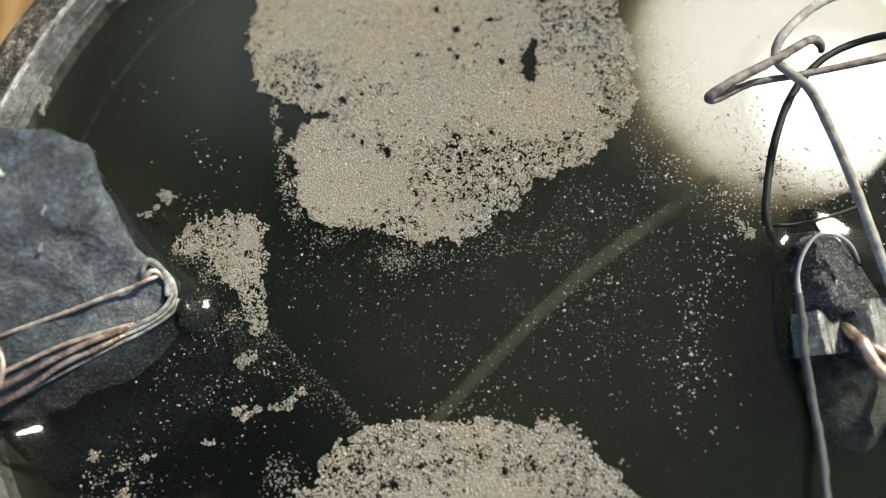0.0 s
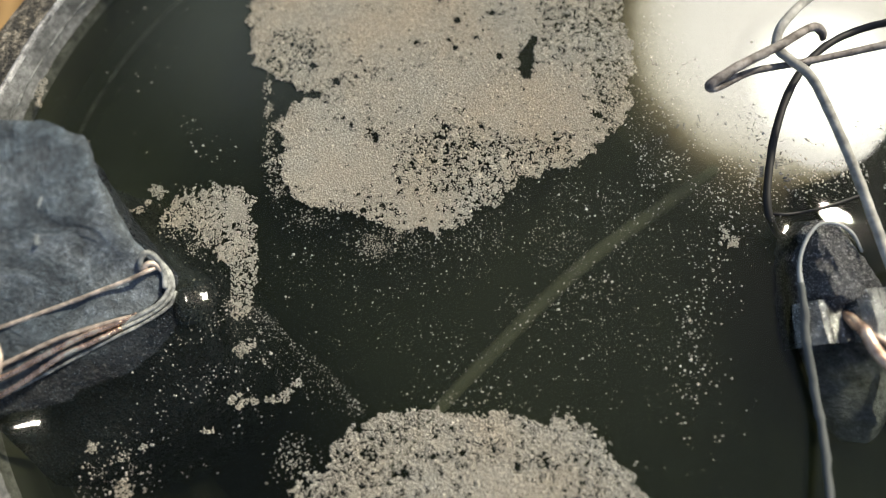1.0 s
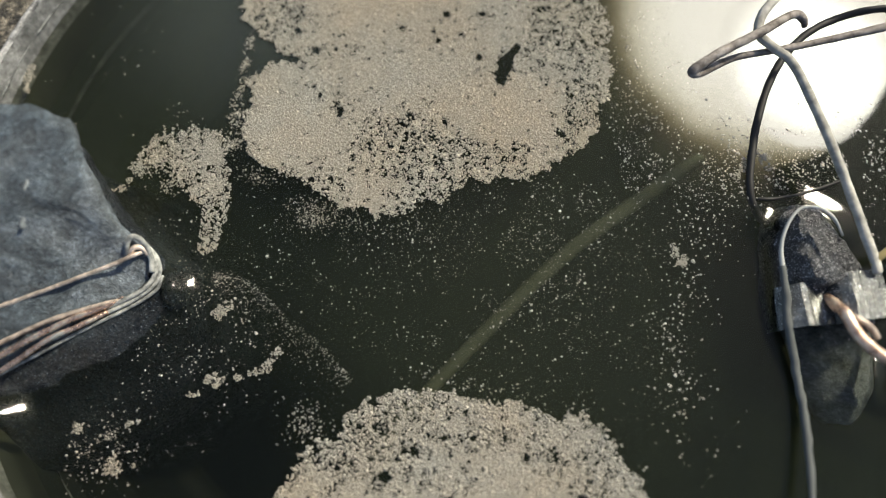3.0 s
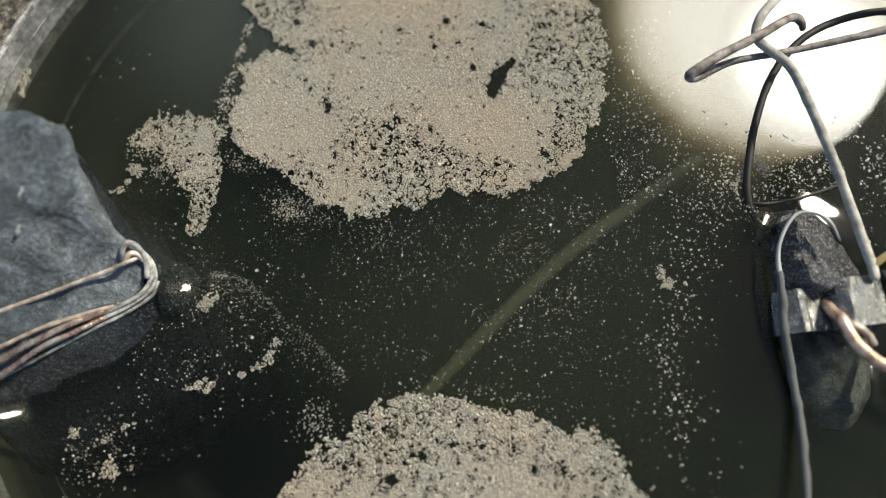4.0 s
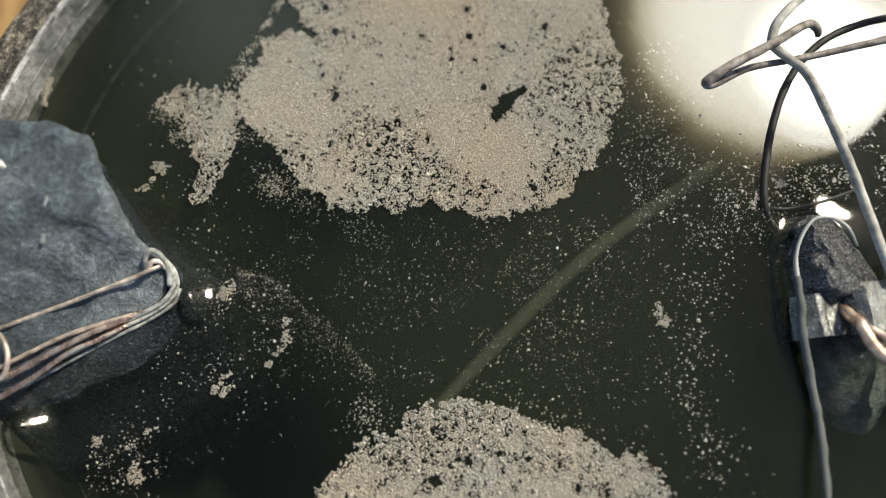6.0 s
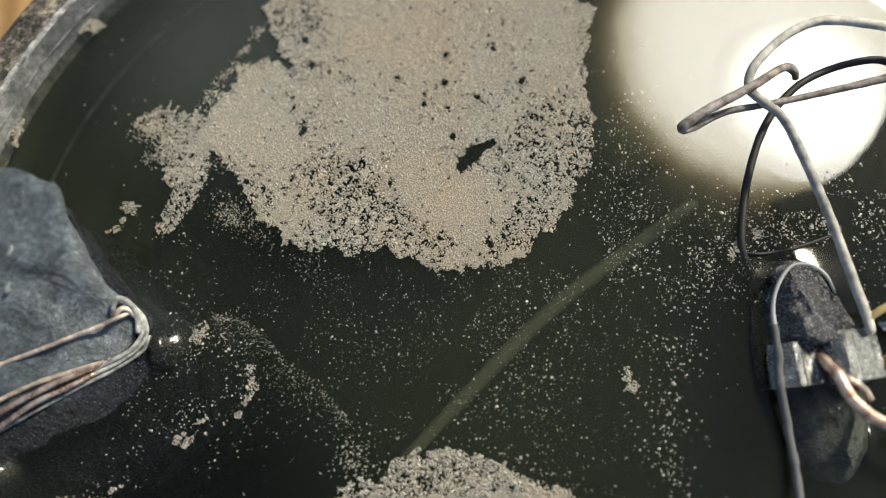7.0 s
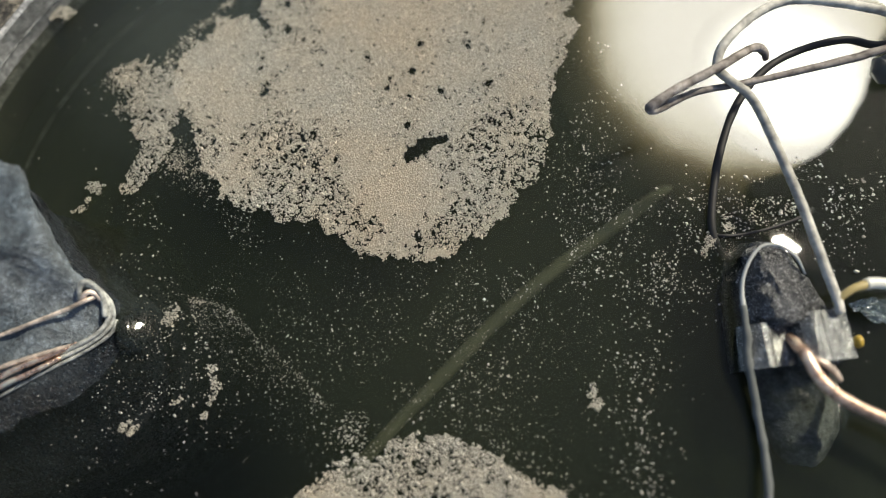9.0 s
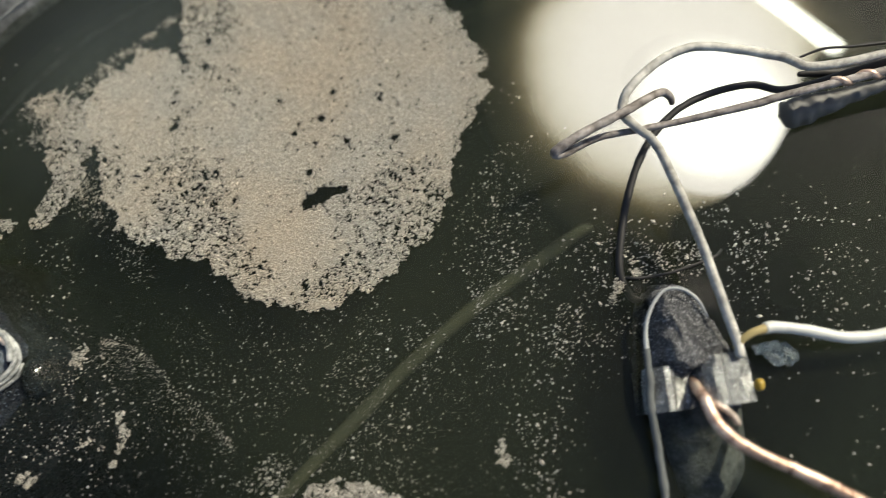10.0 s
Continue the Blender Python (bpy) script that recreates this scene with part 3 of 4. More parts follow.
def build_lamp():
    lamp = tagged(new("underwater_lamp"), "round cream glowing lamp lying on the pan floor", "lamp")
    lamp.location = (4.97 * CM, 5.95 * CM, -2.28 * CM)
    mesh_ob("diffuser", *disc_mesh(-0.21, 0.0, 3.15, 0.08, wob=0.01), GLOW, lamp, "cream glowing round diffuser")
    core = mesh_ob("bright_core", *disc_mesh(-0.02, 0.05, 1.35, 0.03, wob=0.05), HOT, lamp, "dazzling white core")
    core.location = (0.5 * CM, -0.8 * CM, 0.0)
    bm = bmesh.new()
    bmesh.ops.create_cube(bm, size=1.0, matrix=Matrix.Diagonal((2.6 * CM, 0.3 * CM, 0.12 * CM, 1)))
    bmesh.ops.bevel(bm, geom=list(bm.edges), offset=0.0004, segments=2, affect="EDGES")
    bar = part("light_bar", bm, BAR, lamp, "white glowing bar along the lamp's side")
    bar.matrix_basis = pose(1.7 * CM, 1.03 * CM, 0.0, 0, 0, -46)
    rim = [(2.75, -0.1), (2.2, 0.0), (1.86, -0.42), (1.69, -0.85), (1.53, -1.24), (1.24, -1.67), (0.86, -2.06), (0.35, -2.36), (-0.3, -2.55), (-0.4, -3.0), (0.8, -3.2), (2.0, -2.75), (2.9, -1.9), (3.3, -0.9)]
    bm = bmesh.new()
    face = bm.faces.new([bm.verts.new((x * CM, y * CM, 0.1 * CM)) for x, y in rim])
    skirt = bmesh.ops.extrude_face_region(bm, geom=[face])
    for v in skirt["geom"]:
        if isinstance(v, bmesh.types.BMVert):
            v.co.z += 0.12 * CM
    bmesh.ops.recalc_face_normals(bm, faces=list(bm.faces))
    bmesh.ops.bevel(bm, geom=list(bm.edges), offset=0.0004, segments=2, affect="EDGES")
    part("housing", bm, HOUSING, lamp, "dark housing edge over the diffuser's side", False)
    return lamp


def build_cord():
    pts = [(3.3, 3.08, -2.4, 0.03), (3.32, 3.08, -1.7, 0.03), (3.28, 3.05, -1.2, 0.04), (3.1, 2.94, -1.03, 0.07), (2.5, 2.52, -1.0, 0.085), (1.66, 1.93, -1.0, 0.088), (0.97, 1.34, -1.0, 0.088), (0.34, 0.72, -1.0, 0.088), (-0.2, 0.18, -1.0, 0.08), (-0.65, -0.3, -1.05, 0.08), (-1.0, -0.75, -1.4, 0.08), (-1.2, -1.05, -2.4, 0.08)]
    tagged(tube("cord", pts, 0.088, CORD), "pale thin cord stretched through the murky water", "cord")


lamp = build_lamp()
build_cord()


# ---- the slate lump wound with copper ----
def loft(rings, centre=None, cuts=3, rough=0.05, freq=2.2, seed=0.0, bottom=True):
    bm = bmesh.new()
    rows = [[bm.verts.new(Vector(p)) for p in ring] for ring in rings]
    n = len(rings[0])
    for a, b in zip(rows, rows[1:]):
        for s in range(n):
            bm.faces.new((a[s], a[(s + 1) % n], b[(s + 1) % n], b[s]))
    if centre:
        top = bm.verts.new(Vector(centre))
        for s in range(n):
            bm.faces.new((rows[-1][s], rows[-1][(s + 1) % n], top))
    else:
        bm.faces.new(rows[-1])
    if bottom:
        bm.faces.new(rows[0][::-1])
    bmesh.ops.triangulate(bm, faces=list(bm.faces))
    bmesh.ops.subdivide_edges(bm, edges=list(bm.edges), cuts=cuts, use_grid_fill=True, smooth=0.12)
    bmesh.ops.recalc_face_normals(bm, faces=list(bm.faces))
    bm.normal_update()
    for v in bm.verts:
        p = v.co * freq + Vector((seed, seed, seed))
        w = noise.noise(p) + 0.5 * noise.noise(p * 2.3) + 0.28 * noise.noise(p * 5.1)
        v.co += v.normal * rough * w
    bmesh.ops.scale(bm, vec=(CM, CM, CM), verts=list(bm.verts))
    return bm


def build_slate():
    foot = [(x, y, 0.0) for x, y in LEFT_FOOT]
    deep = [(x + 0.36, y - 1.0 * (y < 1.3) + 0.1 * (y > 2), -2.45) for x, y in LEFT_FOOT]
    shelf = [(x + 0.26, y - 0.7 * (y < 1.3), -0.5) for x, y in LEFT_FOOT]
    ledge = [(-5.0, 0.12, 0.30), (-4.1, 0.58, 0.27), (-3.5, 0.93, 0.24), (-3.2, 1.22, 0.22), (-3.24, 1.55, 0.3), (-3.48, 1.78, 0.5), (-3.8, 2.56, 0.9), (-4.2, 2.76, 1.0), (-4.95, 2.76, 1.0), (-5.05, 1.5, 0.6)]
    brow = [(-4.95, 0.85, 0.47), (-4.2, 1.1, 0.42), (-3.65, 1.38, 0.38), (-3.42, 1.48, 0.40), (-3.42, 1.64, 0.52), (-3.52, 1.92, 0.84), (-3.78, 2.7, 1.1), (-4.2, 2.85, 1.13), (-4.9, 2.83, 1.13), (-4.98, 1.5, 0.9)]
    lump = tagged(new("slate_lump"), "blue-grey slate lump standing in the water, wound with copper wire", "stone")
    under = [(-4.25 + 0.8 * (x + 4.25), 1.6 + 0.8 * (y - 1.6), 0.1) for x, y, z in ledge]
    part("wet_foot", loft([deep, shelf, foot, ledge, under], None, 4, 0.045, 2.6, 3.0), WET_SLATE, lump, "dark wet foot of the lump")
    inner = [(-4.25 + 0.98 * (x + 4.25), 1.6 + 0.98 * (y - 1.6), z - 0.06) for x, y, z in ledge]
    part("dry_face", loft([inner, ledge, brow], (-4.25, 1.95, 1.0), 5, 0.05, 2.6, 3.0), SLATE, lump, "dry rough blue-grey face")

    # the white piece is sun glare on the stone, added as a raised shape
    for name, x, y, z, turn, long, wide, mat, label in (("glare_bar", -4.74, 2.47, 1.1, -32, 0.2, 0.055, WHITE_PLASTIC, "white sun glare on the face, shaped as a raised bar"),
                                                        ("pale_scar", -4.17, 2.05, 1.0, 70, 0.075, 0.025, PALE_CHIP, "pale scar on the face"), ("pale_scar", -4.25, 1.72, 0.845, 68, 0.085, 0.03, PALE_CHIP, "pale scar on the face")):
        bm = bmesh.new()
        bmesh.ops.create_icosphere(bm, subdivisions=3, radius=1.0, matrix=Matrix.Translation((x * CM, y * CM, z * CM)) @ Matrix.Rotation(radians(turn), 4, "Z") @ Matrix.Diagonal((long * CM, wide * CM, 0.05 * CM, 1)))
        for v in bm.verts:
            v.co += v.normal * 0.0002 * noise.noise(v.co * 1500)
        part(name, bm, mat, lump, label)


def build_left_wires():
    coil = tagged(new("copper_winding"), "thin tarnished copper wires wound round the slate lump", "wire")
    strands = [
        ([(-5.1, 0.78, 0.5), (-4.9, 0.82, 0.49), (-4.29, 1.05, 0.45), (-3.7, 1.28, 0.44), (-3.49, 1.36, 0.45), (-3.33, 1.44, 0.44), (-3.22, 1.5, 0.4)], 0.024, OLD_COPPER),
        ([(-5.05, 0.8, 0.5), (-4.83, 0.79, 0.53), (-4.71, 0.65, 0.53), (-4.69, 0.48, 0.5), (-4.77, 0.34, 0.44), (-4.92, 0.28, 0.4), (-5.1, 0.2, 0.36)], 0.026, OLD_COPPER),
        ([(-5.1, 0.3, 0.4), (-4.93, 0.39, 0.41), (-4.54, 0.59, 0.4), (-4.14, 0.78, 0.39), (-3.73, 0.92, 0.35), (-3.5, 1.0, 0.28)], 0.026, OLD_COPPER),
        ([(-5.1, 0.2, 0.4), (-4.94, 0.27, 0.42), (-4.59, 0.41, 0.44), (-4.28, 0.59, 0.43), (-3.96, 0.77, 0.39), (-3.68, 0.9, 0.33), (-3.45, 1.02, 0.26)], 0.031, COPPER),
        ([(-5.0, 0.05, 0.34), (-4.85, 0.13, 0.38), (-4.76, 0.16, 0.39), (-4.49, 0.32, 0.4), (-4.11, 0.59, 0.4), (-3.87, 0.71, 0.36), (-3.6, 0.88, 0.28)], 0.03, COPPER),
        ([(-3.6, 0.93, 0.28), (-3.35, 1.05, 0.28), (-3.2, 1.17, 0.26), (-3.14, 1.3, 0.26), (-3.15, 1.45, 0.3), (-3.24, 1.6, 0.38)], 0.028, PATINA),
        ([(-4.2, 0.55, 0.32), (-3.75, 0.8, 0.29), (-3.4, 0.98, 0.25), (-3.18, 1.15, 0.22), (-3.11, 1.3, 0.22), (-3.13, 1.46, 0.28), (-3.22, 1.58, 0.36)], 0.024, PATINA),
        ([(-4.99, 0.06, 0.3), (-4.39, 0.38, 0.3), (-3.8, 0.72, 0.26), (-3.4, 0.94, 0.21), (-3.16, 1.12, 0.18), (-3.09, 1.28, 0.18)], 0.022, PATINA),
        ([(-3.38, 1.47, 0.42), (-3.36, 1.55, 0.5), (-3.3, 1.62, 0.54), (-3.23, 1.61, 0.5), (-3.18, 1.53, 0.42), (-3.16, 1.42, 0.34), (-3.16, 1.3, 0.3)], 0.032, PATINA),
        ([(-3.36, 1.46, 0.42), (-3.3, 1.52, 0.47), (-3.23, 1.53, 0.45), (-3.18, 1.47, 0.38)], 0.028, OLD_COPPER),
    ]
    for pts, r, mat in strands:
        tube("strand", pts, r, mat, coil, sides=8)


build_slate()
build_left_wires()


# ---- the coal lump with its clamp and wires ----
def lump_rings(axis):
    rings = []
    for k, (x, y, z, rx, rz) in enumerate(axis):
        ring = []
        for s in range(9):
            a = 2 * math.pi * s / 9 + 0.2
            w = 1 + 0.2 * noise.noise(Vector((math.cos(a) * 1.7, math.sin(a) * 1.7, y * 1.6)))
            ring.append((x + rx * w * math.cos(a), y, z + rz * w * math.sin(a)))
        rings.append(ring)
    return rings


def ridge_ring(y, left, ridge, top, right):
    """One slice of the coal: a steep dark side, a ridge and a gentler side."""
    def at(u, z):
        return ((ridge + u * (right - ridge) if u > 0 else ridge + u * (ridge - left)), y, z)
    return [(left - 0.04, y, -0.4), at(-1.0, 0.0), at(-0.55, top * 0.62), at(0.0, top), at(0.35, top * 0.8), at(0.7, top * 0.62), at(1.0, 0.02), (right + 0.05, y, -0.4), (0.5 * (left + right), y, -0.5)]


def build_coal():
    lump = tagged(new("coal_lump"), "glittering black coal lump half sunk in the water", "stone")
    top = [ridge_ring(*q) for q in ((2.0, 3.7, 3.78, 0.12, 3.93), (1.86, 3.6, 3.7, 0.25, 4.12), (1.68, 3.56, 3.74, 0.32, 4.24), (1.48, 3.55, 3.82, 0.34, 4.34), (1.18, 3.54, 3.94, 0.34, 4.45), (1.08, 3.54, 3.95, 0.15, 4.46), (0.7, 3.56, 4.0, 0.02, 4.48))]
    end = [(4.1, 0.78, -0.3, 0.5, 0.3), (4.17, 0.42, -0.36, 0.43, 0.3), (4.2, 0.1, -0.38, 0.38, 0.3), (4.19, -0.14, -0.4, 0.31, 0.26), (4.18, -0.32, -0.46, 0.14, 0.14)]
    part("dry_top", loft(top, None, 4, 0.05, 5.5, 9.0), COAL, lump, "dry glittering black top", False)
    part("sunken_end", loft(lump_rings(end), None, 4, 0.035, 3.2, 4.0), SUNKEN, lump, "greyish end of the lump under water")


def sheet(name, line, y0, y1, thick, mat, parent, label="", skew=0.0, fall=0.0):
    """A bent strip of sheet metal: a line across, with width and thickness."""
    fine = np.linspace(0, len(line) - 1, 3 * len(line) - 2)
    p = [(np.interp(k, range(len(line)), [q[0] for q in line]), 0.0, np.interp(k, range(len(line)), [q[1] for q in line])) for k in fine]
    verts, faces = [], []
    cols = 7
    for side in (0, 1):
        for x, _, z in p:
            for c in range(cols):
                y = y0 + (y1 - y0) * c / (cols - 1)
                w = 0.025 * noise.noise(Vector((x * 5, y * 5, 2.0))) + 0.012 * noise.noise(Vector((x * 14, y * 14, 5.0)))
                verts.append((x * CM, (y + skew * (x - p[0][0])) * CM, (z + w - fall * (y - 0.5 * (y0 + y1)) - side * thick) * CM))
    n = len(p)
    for side in (0, 1):
        o = side * n * cols
        for k in range(n - 1):
            for c in range(cols - 1):
                f = (o + k * cols + c, o + (k + 1) * cols + c, o + (k + 1) * cols + c + 1, o + k * cols + c + 1)
                faces.append(f if side == 0 else f[::-1])
    o = n * cols
    for k in range(n - 1):
        for c in (0, cols - 1):
            f = (k * cols + c, (k + 1) * cols + c, o + (k + 1) * cols + c, o + k * cols + c)
            faces.append(f if c else f[::-1])
    return mesh_ob(name, verts, faces, mat, parent, label, False)


def build_clamp():
    clamp = tagged(new("metal_clamp"), "dull grey sheet metal clamp gripping the coal lump", "clamp")
    sheet("strap", [(3.44, -0.25), (3.46, 0.02), (3.51, 0.13), (3.62, 0.2), (3.66, 0.225), (3.72, 0.22), (3.76, 0.19), (3.86, 0.15), (4.0, 0.13)], 0.64, 1.1, 0.03, STEEL, clamp, "dented grey metal strap", 0.1, 0.2)
    sheet("jaw", [(3.98, 0.14), (4.03, 0.27), (4.12, 0.335), (4.16, 0.35), (4.22, 0.345), (4.26, 0.3), (4.42, 0.27), (4.54, 0.2), (4.6, -0.1)], 0.68, 1.2, 0.04, STEEL, clamp, "bent metal jaw plate", 0.12, 0.22)
    tube("pin", [(4.04, 0.78, 0.3), (4.14, 0.7, 0.36), (4.24, 0.62, 0.34), (4.32, 0.53, 0.28)], 0.036, OLD_COPPER, clamp, "dark copper pin")


def build_right_wires():
    a = [(8.0, 4.9, 0.45), (6.34, 4.46, 0.53), (5.51, 4.31, 0.56), (5.12, 4.4, 0.64), (4.32, 4.51, 0.71), (3.88, 4.4, 0.71), (3.49, 4.09, 0.67), (3.37, 3.83, 0.6), (3.5, 3.63, 0.6),
         (3.69, 3.43, 0.6), (3.9, 2.94, 0.53), (4.11, 2.37, 0.43), (4.28, 1.79, 0.35), (4.4, 1.36, 0.3), (4.42, 1.2, 0.29)]
    tagged(tube("grey_wire", a, 0.05, GREY_WIRE), "bare grey wire bent in a loop above the water", "wire")
    b = [(3.98, 3.98, 0.40, 0.03), (3.95, 4.05, 0.45, 0.045), (3.82, 4.08, 0.49, 0.047), (3.38, 3.78, 0.66, 0.05), (2.91, 3.53, 0.68, 0.052), (2.63, 3.36, 0.63, 0.056), (2.72, 3.36, 0.56, 0.05),
         (3.12, 3.56, 0.5, 0.038), (3.55, 3.64, 0.5, 0.038), (3.98, 3.72, 0.5, 0.038), (4.8, 3.89, 0.52, 0.045), (5.24, 4.01, 0.52, 0.045), (6.31, 4.25, 0.53, 0.05), (8.0, 4.7, 0.4, 0.05)]
    tagged(tube("hooked_wire", b, 0.05, RUSTY_WIRE), "rusty grey wire folded back into a hook", "wire")
    c = [(8.0, 4.75, 0.3), (6.4, 4.42, 0.41), (5.35, 4.16, 0.34), (4.93, 4.25, 0.3), (4.49, 4.18, 0.26), (4.1, 4.0, 0.23), (3.8, 3.71, 0.19), (3.58, 3.32, 0.15), (3.42, 2.81, 0.09), (3.33, 2.24, 0.03),
         (3.43, 1.95, -0.08), (3.63, 1.81, -0.23), (3.7, 1.5, -0.5)]
    tagged(tube("black_wire", c, 0.043, BLACK_WIRE), "black wire curving down into the water", "wire")
    h = [(3.35, 2.12, -0.05), (3.45, 2.1, 0.02), (3.58, 2.1, 0.02), (3.88, 2.15, 0.02), (4.2, 2.25, 0.02), (4.4, 2.33, 0.0), (4.55, 2.45, -0.2)]
    tagged(tube("black_thread", h, 0.018, BLACK_WIRE), "thin black wire lying on the water behind the coal", "wire")
    d = [(3.98, 0.98, 0.1), (3.97, 0.86, 0.26), (3.98, 0.77, 0.38), (4.04, 0.58, 0.42), (4.16, 0.42, 0.42), (4.4, 0.26, 0.4), (4.82, 0.06, 0.41), (5.22, -0.15, 0.44), (5.9, -0.5, 0.45), (8.5, -1.6, 0.4)]
    tagged(tube("copper_wire", d, 0.06, WIRE_COPPER), "thick bare copper wire coming out of the clamp", "wire")
    e = [(4.68, 1.47, 0.36), (4.8, 1.48, 0.35), (5.11, 1.44, 0.34), (5.5, 1.36, 0.34), (5.89, 1.39, 0.34), (6.64, 1.57, 0.38), (9.0, 2.2, 0.4)]
    cable = tagged(tube("white_cable", e, 0.06, WHITE_PLASTIC), "white insulated cable with a bare amber end lying over the water", "cable")
    tube("bare_end", [(4.38, 1.28, 0.28, 0.03), (4.46, 1.37, 0.33, 0.036), (4.56, 1.43, 0.36, 0.042), (4.7, 1.47, 0.36, 0.05)], 0.045, AMBER, cable, "translucent amber end of the cable")
    f = [(3.5, 1.3, 0.2, 0.03), (3.5, 1.0, 0.2, 0.042), (3.5, 0.72, 0.16, 0.044), (3.56, 0.22, 0.08, 0.042), (3.58, -0.11, 0.09, 0.042), (3.55, -0.55, 0.15, 0.04), (3.48, -1.11, 0.23, 0.032), (3.3, -2.2, 0.25, 0.03), (2.9, -4.2, 0.42, 0.03)]
    thread = tagged(tube("thread", f, 0.03, THREAD, rough=0.35), "grey fraying thread round the coal lump", "thread")
    tube("loop", [(4.16, 1.62, 0.22, 0.012), (4.05, 1.79, 0.3, 0.017), (3.91, 1.9, 0.31, 0.017), (3.74, 1.91, 0.29, 0.017), (3.62, 1.8, 0.27, 0.018), (3.53, 1.62, 0.24, 0.02), (3.5, 1.45, 0.21, 0.024), (3.5, 1.24, 0.2, 0.028)], 0.018, PALE_WIRE, thread, "thin pale wire over the coal's top")
    bundle = tagged(new("wire_bundle"), "dark bundle of twisted wires lying in the water", "cable")
    tube("sleeve", [(5.36, 3.97, 0.1, 0.155), (5.45, 3.99, 0.1, 0.165), (5.8, 4.08, 0.12, 0.14), (6.3, 4.23, 0.14, 0.09), (7.0, 4.43, 0.18, 0.07), (8.0, 4.7, 0.2, 0.07)], 0.1, SLEEVE, bundle, "crumpled grey translucent sleeve", rough=0.3, sides=20, steps=16)
    tube("strand", [(5.47, 4.36, 0.3, 0.03), (5.7, 4.36, 0.32, 0.05), (6.05, 4.37, 0.33, 0.05), (6.7, 4.56, 0.3, 0.05), (8.0, 4.9, 0.25, 0.05)], 0.05, BLACK_WIRE, bundle)
    tube("strand", [(5.5, 4.55, 0.35, 0.014), (5.75, 4.62, 0.4, 0.016), (6.1, 4.63, 0.42, 0.016), (6.8, 4.72, 0.4, 0.018), (8.0, 5.0, 0.3, 0.018)], 0.016, BLACK_WIRE, bundle)
    turns = [(5.7 + 0.07 * k, 4.115 + 0.0157 * k + 0.035 * math.cos(1.3 * k), 0.53 - 0.002 * k + 0.035 * math.sin(1.3 * k)) for k in range(32)]
    tube("copper_strand", turns, 0.042, WIRE_COPPER, bundle, "reddish copper strand wound round the wire")


def build_small_bits():
    bm = bmesh.new()
    bmesh.ops.create_icosphere(bm, subdivisions=4, radius=1.0, matrix=Matrix.Translation((4.86 * CM, 1.24 * CM, 0.1 * CM)) @ Matrix.Rotation(radians(-20), 4, "Z") @ Matrix.Diagonal((0.21 * CM, 0.11 * CM, 0.08 * CM, 1)))
    for v in bm.verts:
        v.co += v.normal * (0.0009 * noise.noise(v.co * 900) + 0.0005 * noise.noise(v.co * 2600))
    tagged(part("plastic_scrap", bm, CLEAR_PLASTIC, smooth=False), "crumpled clear plastic scrap beside the clamp", "plastic")
    bm = bmesh.new()
    bmesh.ops.create_uvsphere(bm, u_segments=14, v_segments=9, radius=1.0, matrix=Matrix.Translation((4.64 * CM, 0.92 * CM, 0.13 * CM)) @ Matrix.Diagonal((0.055 * CM, 0.068 * CM, 0.06 * CM, 1)))
    for v in bm.verts:
        v.co += v.normal * 0.0001 * noise.noise(v.co * 2000)
    tagged(part("yellow_bead", bm, YELLOW), "small yellow bead at the clamp's edge", "bead")


build_coal()
build_clamp()
build_right_wires()
build_small_bits()


# ---- what floats ----
GROUPS = {"scum_flake": "floating scum flakes", "drifting_specks": "drifting specks", "foam_raft": "foam rafts"}


def floating(name, label, category, places, mat, seed, film=None):
    x, y, size = places[:3]
    return tagged(grains(name, x, y, size, mat, seed, z=places[3] if len(places) > 3 else None, film=film), label, category, GROUPS.get(name, ""), "stuff")


def wisp(blobs, seed, size=0.0085):
    """Loose fine grains that hang on to a raft."""
    rng = np.random.RandomState(seed)
    x = np.concatenate([cx + sx * rng.randn(n) for cx, cy, sx, sy, n in blobs])
    y = np.concatenate([cy + sy * rng.randn(n) for cx, cy, sx, sy, n in blobs])
    s = size * (0.6 + 0.7 * rng.rand(len(x)))
    return np.stack([x, y, s, s * 0.25])


MAIN_EDGE = [(-3.3, 0.93), (-3.38, 0.32), (-3.22, -0.25), (-2.97, -0.44), (-2.6, -0.5), (-2.4, -0.6), (-2.66, -0.76), (-2.82, -1.03), (-2.68, -1.25), (-2.7, -1.66),
             (-2.48, -1.91), (-2.05, -1.99), (-1.72, -1.95), (-1.6, -2.12), (-1.05, -2.14), (-0.85, -2.16), (-0.5, -1.92), (-0.28, -1.8), (0.08, -1.42), (0.36, -1.29),
             (0.57, -1.31), (0.88, -1.03), (1.17, -0.6), (1.23, 0.0), (1.17, 0.45), (0.96, 1.0), (0.52, 1.48), (0.12, 1.9), (-0.18, 2.36), (-0.67, 2.56), (-1.5, 2.52), (-2.3, 2.3), (-2.95, 1.7)]
